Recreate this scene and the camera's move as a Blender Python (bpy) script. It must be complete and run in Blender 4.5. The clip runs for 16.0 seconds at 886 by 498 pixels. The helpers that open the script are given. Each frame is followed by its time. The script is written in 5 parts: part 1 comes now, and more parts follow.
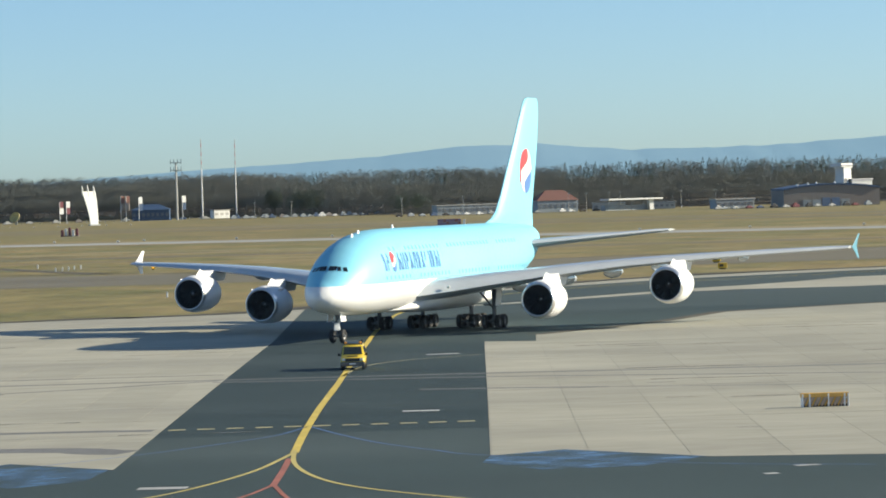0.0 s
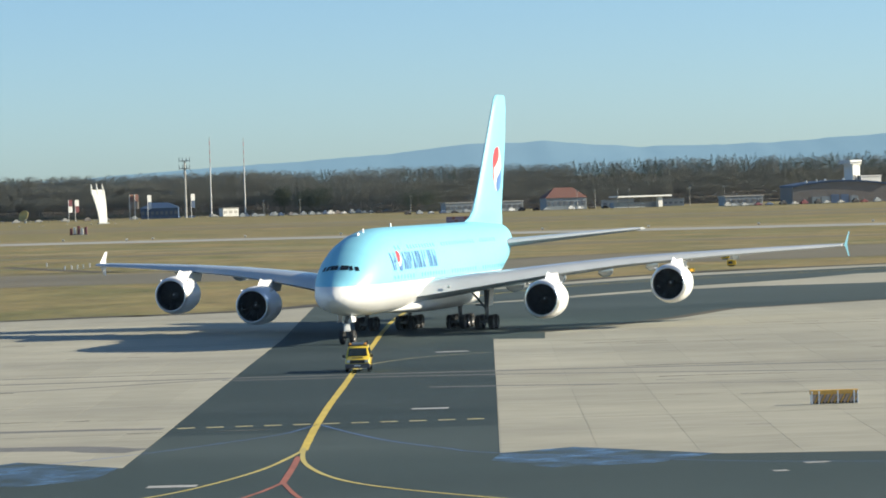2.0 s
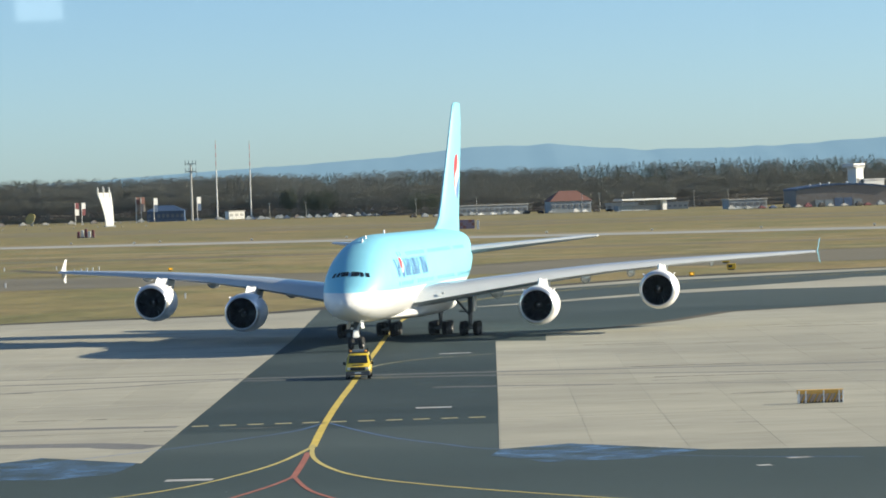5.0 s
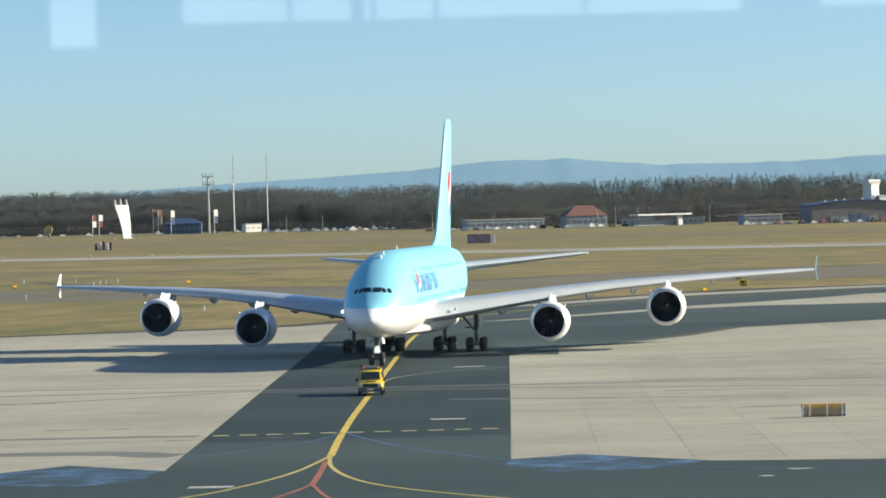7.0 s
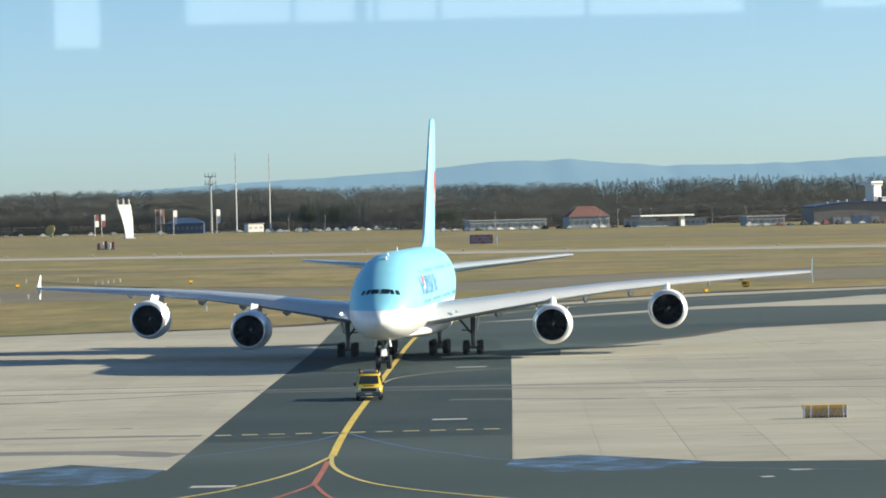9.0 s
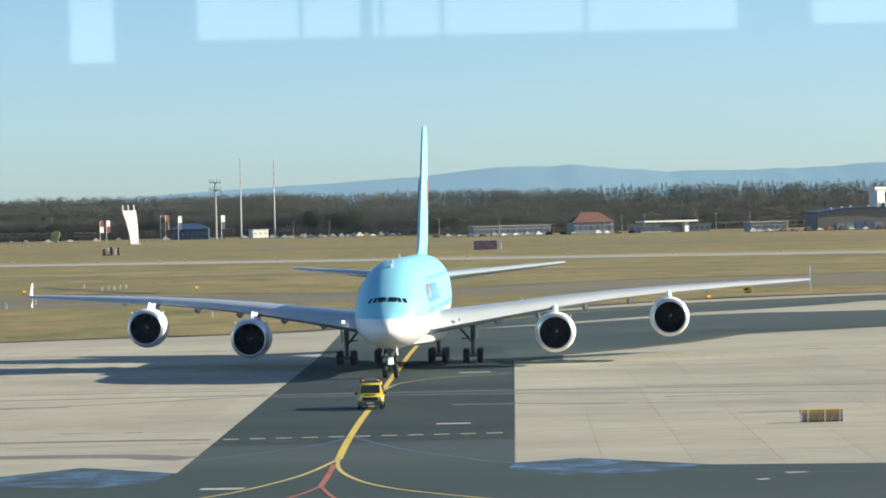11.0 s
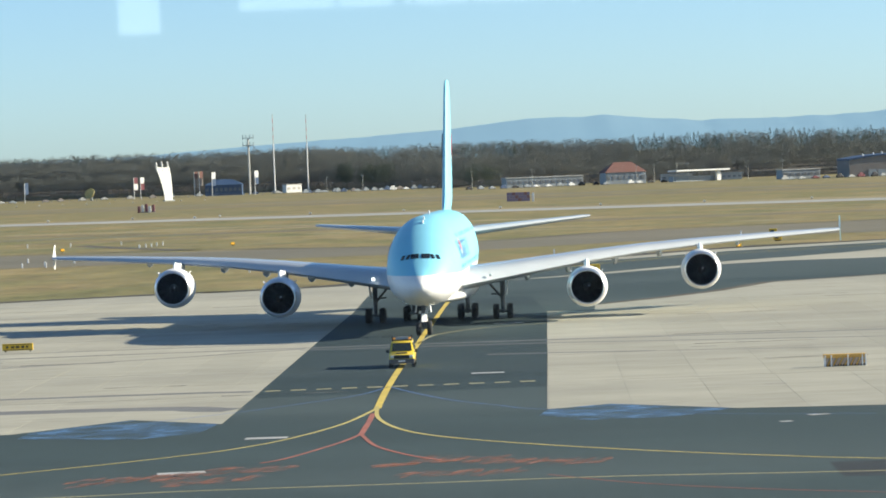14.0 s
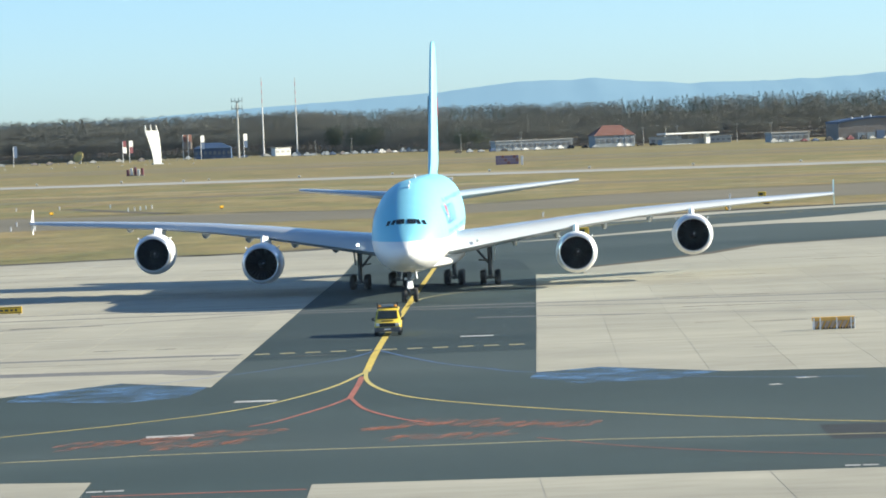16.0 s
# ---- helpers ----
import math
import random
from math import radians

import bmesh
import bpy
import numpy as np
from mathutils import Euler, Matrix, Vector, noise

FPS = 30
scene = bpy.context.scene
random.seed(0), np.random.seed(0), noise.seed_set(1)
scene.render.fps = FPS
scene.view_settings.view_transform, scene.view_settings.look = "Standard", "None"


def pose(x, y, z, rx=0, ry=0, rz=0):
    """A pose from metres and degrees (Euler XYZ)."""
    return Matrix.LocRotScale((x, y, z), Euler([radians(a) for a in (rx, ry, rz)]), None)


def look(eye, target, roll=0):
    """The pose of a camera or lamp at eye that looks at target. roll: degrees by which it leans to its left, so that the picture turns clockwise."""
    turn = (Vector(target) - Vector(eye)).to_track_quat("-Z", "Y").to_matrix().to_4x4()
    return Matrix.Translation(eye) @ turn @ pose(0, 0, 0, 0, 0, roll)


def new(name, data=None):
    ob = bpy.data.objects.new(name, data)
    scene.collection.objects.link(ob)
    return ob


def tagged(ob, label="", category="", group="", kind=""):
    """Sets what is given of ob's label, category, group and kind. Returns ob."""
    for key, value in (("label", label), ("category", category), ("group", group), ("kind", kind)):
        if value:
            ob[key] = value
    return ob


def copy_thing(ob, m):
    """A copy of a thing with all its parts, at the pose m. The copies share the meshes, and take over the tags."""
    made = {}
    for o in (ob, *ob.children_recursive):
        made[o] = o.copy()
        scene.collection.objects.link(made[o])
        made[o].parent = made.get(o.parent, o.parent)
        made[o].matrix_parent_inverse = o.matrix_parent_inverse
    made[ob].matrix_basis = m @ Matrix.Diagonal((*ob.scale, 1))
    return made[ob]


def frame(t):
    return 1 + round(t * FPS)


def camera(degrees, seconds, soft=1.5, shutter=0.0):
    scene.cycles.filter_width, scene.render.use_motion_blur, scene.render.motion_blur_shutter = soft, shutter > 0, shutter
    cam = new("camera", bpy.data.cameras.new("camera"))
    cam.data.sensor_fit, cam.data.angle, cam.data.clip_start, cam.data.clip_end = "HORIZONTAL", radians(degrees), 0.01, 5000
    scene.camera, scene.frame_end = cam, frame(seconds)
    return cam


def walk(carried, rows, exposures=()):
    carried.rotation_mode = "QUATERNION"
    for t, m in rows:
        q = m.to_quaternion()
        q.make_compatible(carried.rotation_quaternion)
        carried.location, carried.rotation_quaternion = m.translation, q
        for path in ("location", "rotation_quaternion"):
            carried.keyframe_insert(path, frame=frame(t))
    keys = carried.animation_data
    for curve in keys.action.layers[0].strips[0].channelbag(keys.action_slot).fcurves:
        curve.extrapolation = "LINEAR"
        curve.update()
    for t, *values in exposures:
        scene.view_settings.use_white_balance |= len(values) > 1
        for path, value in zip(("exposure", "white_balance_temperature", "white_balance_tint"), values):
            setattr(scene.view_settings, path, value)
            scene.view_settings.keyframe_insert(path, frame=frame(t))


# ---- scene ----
LENS = 2 * math.degrees(math.atan(784 / 6100))
cam = camera(LENS, 16.0, soft=1.75)


def aim(y, z, yaw, pitch, roll):
    """A camera at (0, y, z), turned clockwise by yaw, up by pitch and leaning to its right by roll."""
    a, b = radians(yaw), radians(pitch)
    way = Vector((math.sin(a) * math.cos(b), math.cos(a) * math.cos(b), math.sin(b)))
    eye = Vector((0.0, y, z))
    return look(eye, eye + way * 100, -roll)


PATH = [
    (0, 19.95, 13.65, 1.164, -0.900, 1.690), (0.5, 19.97, 13.65, 1.056, -0.923, 1.846),
    (1, 20.03, 13.65, 1.037, -0.938, 1.916), (1.5, 20.06, 13.65, 1.025, -0.945, 1.914),
    (2, 20.02, 13.65, 1.016, -0.935, 1.804), (2.5, 19.99, 13.65, 1.019, -0.941, 1.819),
    (3, 19.97, 13.65, 1.016, -0.938, 1.748), (3.5, 19.95, 13.65, 1.005, -0.938, 1.769),
    (6, 4.64, 14.23, 0.815, -0.766, 1.698), (6.5, 4.39, 14.24, 0.724, -0.682, 1.548),
    (7, 4.15, 14.25, 0.664, -0.655, 1.489), (7.5, 4.03, 14.26, 0.644, -0.654, 1.420),
    (8, 3.93, 14.26, 0.627, -0.659, 1.365), (8.5, 3.84, 14.26, 0.628, -0.653, 1.350),
    (11, -0.55, 14.43, 0.555, -0.553, 1.358), (11.5, -5.70, 14.63, 0.415, -0.312, 1.444),
    (12, -8.05, 14.71, 0.246, 0.093, 1.514), (12.5, -7.74, 14.70, 0.067, 0.162, 1.695),
    (13, -7.77, 14.70, -0.044, -0.308, 1.920), (13.5, -7.87, 14.71, -0.055, -0.864, 2.056),
    (14, -7.94, 14.71, -0.028, -1.333, 2.208), (14.5, -7.92, 14.71, -0.001, -1.673, 2.257),
    (15, -7.89, 14.71, 0.046, -1.892, 2.294), (15.5, -7.92, 14.71, 0.095, -1.990, 2.262),
    (16, -7.93, 14.71, 0.131, -1.951, 2.231),
]
walk(cam, [(r[0], aim(*r[1:])) for r in PATH], [(0, 1.02, 6220, 4.5), (3.5, 1.02, 6220, 4.5), (11, 1.15, 6300, 5), (13, 1.2, 6310, 5), (14.5, 1.3, 6070, 4), (16, 1.42, 6020, 4)])

# ---- light ----
SUN_WAY = Vector((2.6, 0.18, 1.0)).normalized()
world = bpy.data.worlds.new("sky")
scene.world = world
world.use_nodes = True
wn = world.node_tree.nodes
sky = wn.new("ShaderNodeTexSky")
sky.sky_type = "NISHITA"
sky.sun_disc = False
sky.sun_elevation = math.asin(SUN_WAY.z)
sky.sun_rotation = math.atan2(SUN_WAY.x, SUN_WAY.y)
sky.altitude, sky.air_density, sky.dust_density, sky.ozone_density = 100, 0.62, 0.53, 2.9
wn["Background"].inputs["Strength"].default_value = 0.084
world.node_tree.links.new(sky.outputs[0], wn["Background"].inputs["Color"])
sun = new("sun", bpy.data.lights.new("sun", "SUN"))
sun.data.energy, sun.data.angle, sun.data.color = 4.9, radians(0.53), (1.0, 0.83, 0.64)
sun.matrix_world = look((0, 0, 60), Vector((0, 0, 60)) - SUN_WAY)


# ---- materials ----
def mat(name, color, rough=0.6, metal=0.0, vary=0.15, scale=1.0, fine=8.0, bump=0.0, stretch=(1, 1, 1), spec=0.5, island=0.0, coat=0.0):
    """A surface whose colour wanders at two scales (per metre), with fine relief."""
    m = bpy.data.materials.new(name)
    m.use_nodes = True
    n, l = m.node_tree.nodes, m.node_tree.links
    b = n["Principled BSDF"]
    b.inputs["Roughness"].default_value, b.inputs["Metallic"].default_value = rough, metal
    b.inputs["Specular IOR Level"].default_value = spec
    b.inputs["Coat Weight"].default_value = coat
    co = n.new("ShaderNodeTexCoord")
    mp = n.new("ShaderNodeMapping")
    mp.inputs["Scale"].default_value = stretch
    l.new(co.outputs["Object"], mp.inputs["Vector"])
    big, small = n.new("ShaderNodeTexNoise"), n.new("ShaderNodeTexNoise")
    for t, sc in ((big, scale), (small, fine)):
        t.inputs["Scale"].default_value = sc
        t.inputs["Detail"].default_value = 4
        l.new(mp.outputs[0], t.inputs["Vector"])
    add = n.new("ShaderNodeMath")
    add.operation = "ADD"
    l.new(big.outputs["Fac"], add.inputs[0])
    l.new(small.outputs["Fac"], add.inputs[1])
    last = add
    if island:
        geo = n.new("ShaderNodeNewGeometry")
        isl = n.new("ShaderNodeMath")
        isl.operation = "MULTIPLY_ADD"
        isl.inputs[1].default_value = island
        l.new(geo.outputs["Random Per Island"], isl.inputs[0])
        l.new(add.outputs[0], isl.inputs[2])
        last = isl
    ramp = n.new("ShaderNodeMapRange")
    ramp.inputs["From Min"].default_value, ramp.inputs["From Max"].default_value = 0.6, 1.4 + island
    ramp.inputs["To Min"].default_value, ramp.inputs["To Max"].default_value = 1 - vary, 1 + vary
    l.new(last.outputs[0], ramp.inputs["Value"])
    hsv = n.new("ShaderNodeHueSaturation")
    hsv.inputs["Color"].default_value = (*color, 1)
    l.new(ramp.outputs[0], hsv.inputs["Value"])
    l.new(hsv.outputs[0], b.inputs["Base Color"])
    if bump:
        bp = n.new("ShaderNodeBump")
        bp.inputs["Strength"].default_value, bp.inputs["Distance"].default_value = bump, 0.05
        l.new(small.outputs["Fac"], bp.inputs["Height"])
        l.new(bp.outputs[0], b.inputs["Normal"])
    return m


def two_tone(name, a, b_color, scale, low, high, rough=0.9, stretch=(1, 1, 1), fine=2.0, worn=0.2):
    """Two colours in patches, with grain."""
    m = mat(name, a, rough, vary=worn, scale=scale * 3, fine=fine, stretch=stretch, spec=0.2)
    n, l = m.node_tree.nodes, m.node_tree.links
    patch, ramp, mix = n.new("ShaderNodeTexNoise"), n.new("ShaderNodeMapRange"), n.new("ShaderNodeMix")
    patch.inputs["Scale"].default_value, patch.inputs["Detail"].default_value = scale, 6
    l.new(n["Mapping"].outputs[0], patch.inputs["Vector"])
    l.new(patch.outputs["Fac"], ramp.inputs["Value"])
    ramp.inputs["From Min"].default_value, ramp.inputs["From Max"].default_value = low, high
    mix.data_type = "RGBA"
    mix.inputs["A"].default_value, mix.inputs["B"].default_value = (*a, 1), (*b_color, 1)
    l.new(ramp.outputs[0], mix.inputs["Factor"])
    l.new(mix.outputs["Result"], n["Hue/Saturation/Value"].inputs["Color"])
    return m


def glow(name, color, strength):
    m = bpy.data.materials.new(name)
    m.use_nodes = True
    b = m.node_tree.nodes["Principled BSDF"]
    b.inputs["Base Color"].default_value = (*color, 1)
    b.inputs["Emission Color"].default_value = (*color, 1)
    b.inputs["Emission Strength"].default_value = strength
    return m


def pane_glass():
    """Clear double glazing: most light passes straight through, a little is mirrored."""
    m = bpy.data.materials.new("window_glass")
    m.use_nodes = True
    n, l = m.node_tree.nodes, m.node_tree.links
    n.remove(n["Principled BSDF"])
    clear, shine, mix = n.new("ShaderNodeBsdfTransparent"), n.new("ShaderNodeBsdfGlossy"), n.new("ShaderNodeMixShader")
    clear.inputs["Color"].default_value = (0.97, 1.0, 0.99, 1)
    shine.inputs["Roughness"].default_value = 0.02
    mix.inputs["Fac"].default_value = 0.135
    l.new(clear.outputs[0], mix.inputs[1])
    l.new(shine.outputs[0], mix.inputs[2])
    l.new(mix.outputs[0], n["Material Output"].inputs["Surface"])
    return m


def worn_paint(name, color, cover, scale=0.8, stretch=(1, 1, 1), most=0.9, soft=0.4):
    """Paint that has flaked away in patches, so that the pavement shows through."""
    m = mat(name, color, 0.85, vary=0.25, scale=0.4, fine=3)
    n, l = m.node_tree.nodes, m.node_tree.links
    spots, ramp, mix, clear, mp = n.new("ShaderNodeTexNoise"), n.new("ShaderNodeMapRange"), n.new("ShaderNodeMixShader"), n.new("ShaderNodeBsdfTransparent"), n.new("ShaderNodeMapping")
    mp.inputs["Scale"].default_value = stretch
    l.new(n["Texture Coordinate"].outputs["Object"], mp.inputs["Vector"])
    l.new(mp.outputs[0], spots.inputs["Vector"])
    spots.inputs["Scale"].default_value, spots.inputs["Detail"].default_value = scale, 5
    l.new(spots.outputs["Fac"], ramp.inputs["Value"])
    ramp.inputs["From Min"].default_value, ramp.inputs["From Max"].default_value = 0.72 - soft / 2 - cover * 0.3, 0.72 + soft / 2 - cover * 0.3
    ramp.inputs["To Max"].default_value = most
    l.new(ramp.outputs[0], mix.inputs["Fac"])
    l.new(clear.outputs[0], mix.inputs[1])
    l.new(n["Principled BSDF"].outputs[0], mix.inputs[2])
    l.new(mix.outputs[0], n["Material Output"].inputs["Surface"])
    return m


GRASS = two_tone("winter_grass", (0.262, 0.204, 0.088), (0.165, 0.160, 0.058), 0.022, 0.38, 0.68, 0.95, (1.5, 1.0, 1), 0.3, 0.5)
ASPHALT = two_tone("asphalt", (0.046, 0.068, 0.067), (0.066, 0.089, 0.086), 0.03, 0.4, 0.62, 0.85, (0.4, 1, 1), 1.6, 0.18)
ASPHALT_NEW = two_tone("dark_asphalt", (0.028, 0.046, 0.048), (0.041, 0.060, 0.061), 0.05, 0.4, 0.62, 0.85, (0.4, 1, 1), 1.6, 0.18)
CONCRETE = two_tone("apron_concrete", (0.408, 0.391, 0.312), (0.335, 0.322, 0.262), 0.05, 0.4, 0.65, 0.9, (0.3, 1, 1), 0.9, 0.19)
OLD_ASPHALT = two_tone("old_pale_asphalt", (0.205, 0.182, 0.125), (0.165, 0.152, 0.112), 0.01, 0.35, 0.65, 0.9, (0.3, 1, 1), 0.2, 0.2)
info = CONCRETE.node_tree.nodes.new("ShaderNodeObjectInfo")
tone = CONCRETE.node_tree.nodes.new("ShaderNodeMapRange")
tone.inputs["To Min"].default_value, tone.inputs["To Max"].default_value = 0.96, 1.035
both = CONCRETE.node_tree.nodes.new("ShaderNodeMath")
both.operation = "MULTIPLY"
hue = CONCRETE.node_tree.nodes["Hue/Saturation/Value"]
CONCRETE.node_tree.links.new(info.outputs["Random"], tone.inputs["Value"])
CONCRETE.node_tree.links.new(hue.inputs["Value"].links[0].from_socket, both.inputs[0])
CONCRETE.node_tree.links.new(tone.outputs[0], both.inputs[1])
CONCRETE.node_tree.links.new(both.outputs[0], hue.inputs["Value"])
RUNWAY = mat("runway_concrete", (0.33, 0.33, 0.30), 0.9, vary=0.15, scale=0.02, fine=0.2)
SEAM = mat("joint_filler", (0.325, 0.312, 0.262), 0.9, vary=0.3, scale=0.15, fine=1.5)
TYRE_MARK = mat("tyre_rubber_stain", (0.15, 0.15, 0.145), 0.9, vary=0.3, scale=0.2, fine=2)
YELLOW = mat("yellow_marking", (0.62, 0.47, 0.08), 0.75, vary=0.25, scale=0.4, fine=4)
PALE_YELLOW = mat("worn_yellow_marking", (0.42, 0.38, 0.2), 0.8, vary=0.3, scale=0.3, fine=4)
DULL_YELLOW = mat("dulled_yellow_marking", (0.52, 0.43, 0.13), 0.78, vary=0.28, scale=0.35, fine=4)
WHITE_MARK = mat("white_marking", (0.42, 0.42, 0.40), 0.8, vary=0.25, scale=0.4, fine=4)
BLUE_MARK = mat("blue_marking", (0.085, 0.17, 0.36), 0.8, vary=0.4, scale=0.5, fine=3)
RED_MARK = mat("red_marking", (0.34, 0.115, 0.075), 0.8, vary=0.4, scale=0.5, fine=3)
BLUE_WORN = worn_paint("flaked_blue_marking", (0.10, 0.21, 0.38), 0.7, 0.8, (0.5, 0.5, 1), 0.75, 0.35)
RED_WORN = worn_paint("flaked_red_marking", (0.40, 0.165, 0.10), 0.62, 1.2, (0.8, 0.5, 1), 0.58, 0.35)
STAIN = worn_paint("faint_rubber_streak", (0.16, 0.155, 0.14), 0.45, 0.5, (0.5, 2.0, 1))
SKY_BLUE = mat("sky_blue_paint", (0.24, 0.60, 0.76), 0.45, vary=0.05, scale=0.3, fine=3, coat=0.05)
WHITE = mat("white_paint", (0.82, 0.82, 0.81), 0.4, vary=0.06, scale=0.4, fine=4, coat=0.05)
WING_GREY = mat("wing_grey_paint", (0.49, 0.52, 0.54), 0.22, vary=0.07, scale=0.5, fine=5, coat=0.4)
FENCE_BLUE = mat("fence_blue_paint", (0.10, 0.28, 0.37), 0.45, vary=0.05, scale=0.5, fine=4)
ALU = mat("polished_lip_metal", (0.80, 0.80, 0.80), 0.28, 0.85, vary=0.05)
# Near-black colour paints in the shade deep inside the engine intakes.
DARK = mat("duct_shade_black", (0.018, 0.019, 0.021), 0.6, vary=0.2)
FAN = mat("fan_blade_metal", (0.05, 0.05, 0.055), 0.42, 0.6, vary=0.2, scale=2)
GEAR = mat("gear_steel", (0.15, 0.16, 0.17), 0.45, 0.3, vary=0.2, scale=3)
RUBBER = mat("tyre_rubber", (0.022, 0.022, 0.023), 0.8, vary=0.25, scale=4)
RIM = mat("wheel_rim", (0.2, 0.2, 0.2), 0.4, 0.5, vary=0.15, scale=5)
COCKPIT = mat("cockpit_glass", (0.012, 0.016, 0.022), 0.08, vary=0.1)
CABIN = mat("cabin_window_glass", (0.17, 0.44, 0.58), 0.15, vary=0.2)
NAVY = mat("navy_lettering", (0.09, 0.20, 0.46), 0.4, vary=0.05)
SIGNAL_RED = mat("red_paint", (0.58, 0.045, 0.05), 0.45, vary=0.1)
VAN_YELLOW = mat("van_yellow_paint", (0.74, 0.54, 0.04), 0.35, vary=0.06, scale=1.2, fine=6, coat=0.4)
BLACK = mat("black_plastic", (0.02, 0.02, 0.022), 0.55, vary=0.2, scale=4)
BUMPER = mat("grey_bumper_plastic", (0.10, 0.10, 0.105), 0.6, vary=0.2, scale=4)
GLASS_DARK = mat("tinted_glass", (0.02, 0.028, 0.03), 0.06, vary=0.1)
LAMP = mat("headlamp_glass", (0.75, 0.75, 0.72), 0.15, vary=0.05)
BEACON = glow("amber_beacon", (0.8, 0.32, 0.03), 0.15)
LANDING = glow("lit_landing_light", (1.0, 0.97, 0.9), 1.6)
BARRIER_TOP = mat("barrier_yellow_orange", (0.72, 0.42, 0.09), 0.6, vary=0.2, scale=2, fine=10)
BARRIER_PINK = mat("faded_hatch_board", (0.62, 0.46, 0.38), 0.65, vary=0.15, scale=2, fine=10)
SIGN_YELLOW = mat("sign_yellow", (0.75, 0.48, 0.02), 0.5, vary=0.08, scale=2)
AMBER = glow("amber_light", (1.0, 0.45, 0.04), 0.8)
# Twig colour is lifted above real bark tones to paint in distance haze.
TWIGS = mat("haze_pale_bare_twigs", (0.295, 0.3, 0.255), 0.95, vary=0.2, scale=0.03, fine=0.3)
NEEDLES = mat("conifer_needles", (0.15, 0.18, 0.135), 0.9, vary=0.3, scale=0.08, fine=0.6, island=0.4)
for leafy in (TWIGS, NEEDLES):
    n, l = leafy.node_tree.nodes, leafy.node_tree.links
    thin, mix = n.new("ShaderNodeBsdfTranslucent"), n.new("ShaderNodeMixShader")
    mix.inputs["Fac"].default_value = 0.5
    part_of, mass, unit = n.new("ShaderNodeVectorMath"), n.new("ShaderNodeVectorMath"), n.new("ShaderNodeVectorMath")
    part_of.operation, mass.operation, unit.operation = "SCALE", "ADD", "NORMALIZE"
    part_of.inputs["Scale"].default_value = 0.16
    mass.inputs[1].default_value = (0.15, -0.45, 0.6)
    l.new(n["Texture Coordinate"].outputs["Normal"], part_of.inputs[0])
    l.new(part_of.outputs[0], mass.inputs[0])
    l.new(mass.outputs[0], unit.inputs[0])
    l.new(unit.outputs[0], n["Principled BSDF"].inputs["Normal"])
    l.new(unit.outputs[0], thin.inputs["Normal"])
    l.new(n["Hue/Saturation/Value"].outputs[0], thin.inputs["Color"])
    l.new(n["Principled BSDF"].outputs[0], mix.inputs[1])
    l.new(thin.outputs[0], mix.inputs[2])
    l.new(mix.outputs[0], n["Material Output"].inputs["Surface"])
# Aerial haze is painted on the hills: bluish colour plus a blue glow.
HILL = mat("painted_haze_hill", (0.085, 0.12, 0.14), 1.0, vary=0.07, scale=0.004, fine=0.02, spec=0.0)
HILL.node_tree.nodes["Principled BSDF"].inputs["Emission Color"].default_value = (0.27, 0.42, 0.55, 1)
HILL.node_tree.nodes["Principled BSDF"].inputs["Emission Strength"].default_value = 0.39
DULL_RED = mat("dull_red_paint", (0.17, 0.045, 0.055), 0.7, vary=0.2, scale=0.6)
FADED_RED = mat("faded_red_band", (0.40, 0.13, 0.11), 0.7, vary=0.2, scale=0.6)
ROOF_RED = mat("red_roof_tiles", (0.18, 0.088, 0.07), 0.8, vary=0.15, scale=0.3, fine=2)
FAR_GLASS = mat("dull_far_window", (0.17, 0.18, 0.19), 0.3, vary=0.3, scale=0.3)
WALL_GREY = mat("grey_cladding", (0.30, 0.33, 0.35), 0.7, vary=0.12, scale=0.2, fine=1)
WALL_PALE = mat("pale_render", (0.42, 0.42, 0.40), 0.8, vary=0.12, scale=0.2, fine=1)
WALL_BROWN = mat("brown_cladding", (0.24, 0.21, 0.19), 0.8, vary=0.12, scale=0.2, fine=1)
WALL_BLUE = mat("blue_cladding", (0.05, 0.09, 0.17), 0.6, vary=0.12, scale=0.2, fine=1)
WHITE_CLAD = mat("white_cladding", (0.72, 0.72, 0.70), 0.6, vary=0.08, scale=0.2, fine=1)
HALL_WALL = mat("hall_plaster", (0.74, 0.76, 0.77), 0.9, vary=0.06, scale=0.5, fine=4)
HALL_FLOOR = mat("hall_floor_stone", (0.42, 0.42, 0.41), 0.5, vary=0.1, scale=0.5, fine=4)
MULLION = mat("dark_window_frame", (0.04, 0.045, 0.05), 0.45, 0.2, vary=0.15, scale=2)
PANE = pane_glass()
DAYLIGHT = glow("bright_daylight", (0.84, 0.95, 1.0), 0.4)


# ---- building helpers ----
def part(name, bm, material, parent=None, label="", smooth=None):
    """Links a bmesh as one mesh object, under a thing or a part."""
    me = bpy.data.meshes.new(name)
    if smooth is not None:
        for f in bm.faces:
            f.smooth = True
        for e in bm.edges:
            e.smooth = not (len(e.link_faces) == 2 and e.calc_face_angle(0) > radians(smooth))
    bm.to_mesh(me)
    bm.free()
    for m in material if isinstance(material, (list, tuple)) else (material,):
        me.materials.append(m)
    ob = new(name, me)
    ob.parent = parent
    if label:
        ob["label"] = label
    return ob


def empty(name, m=None):
    ob = new(name)
    ob.empty_display_size = 0.5
    if m is not None:
        ob.matrix_basis = m
    return ob


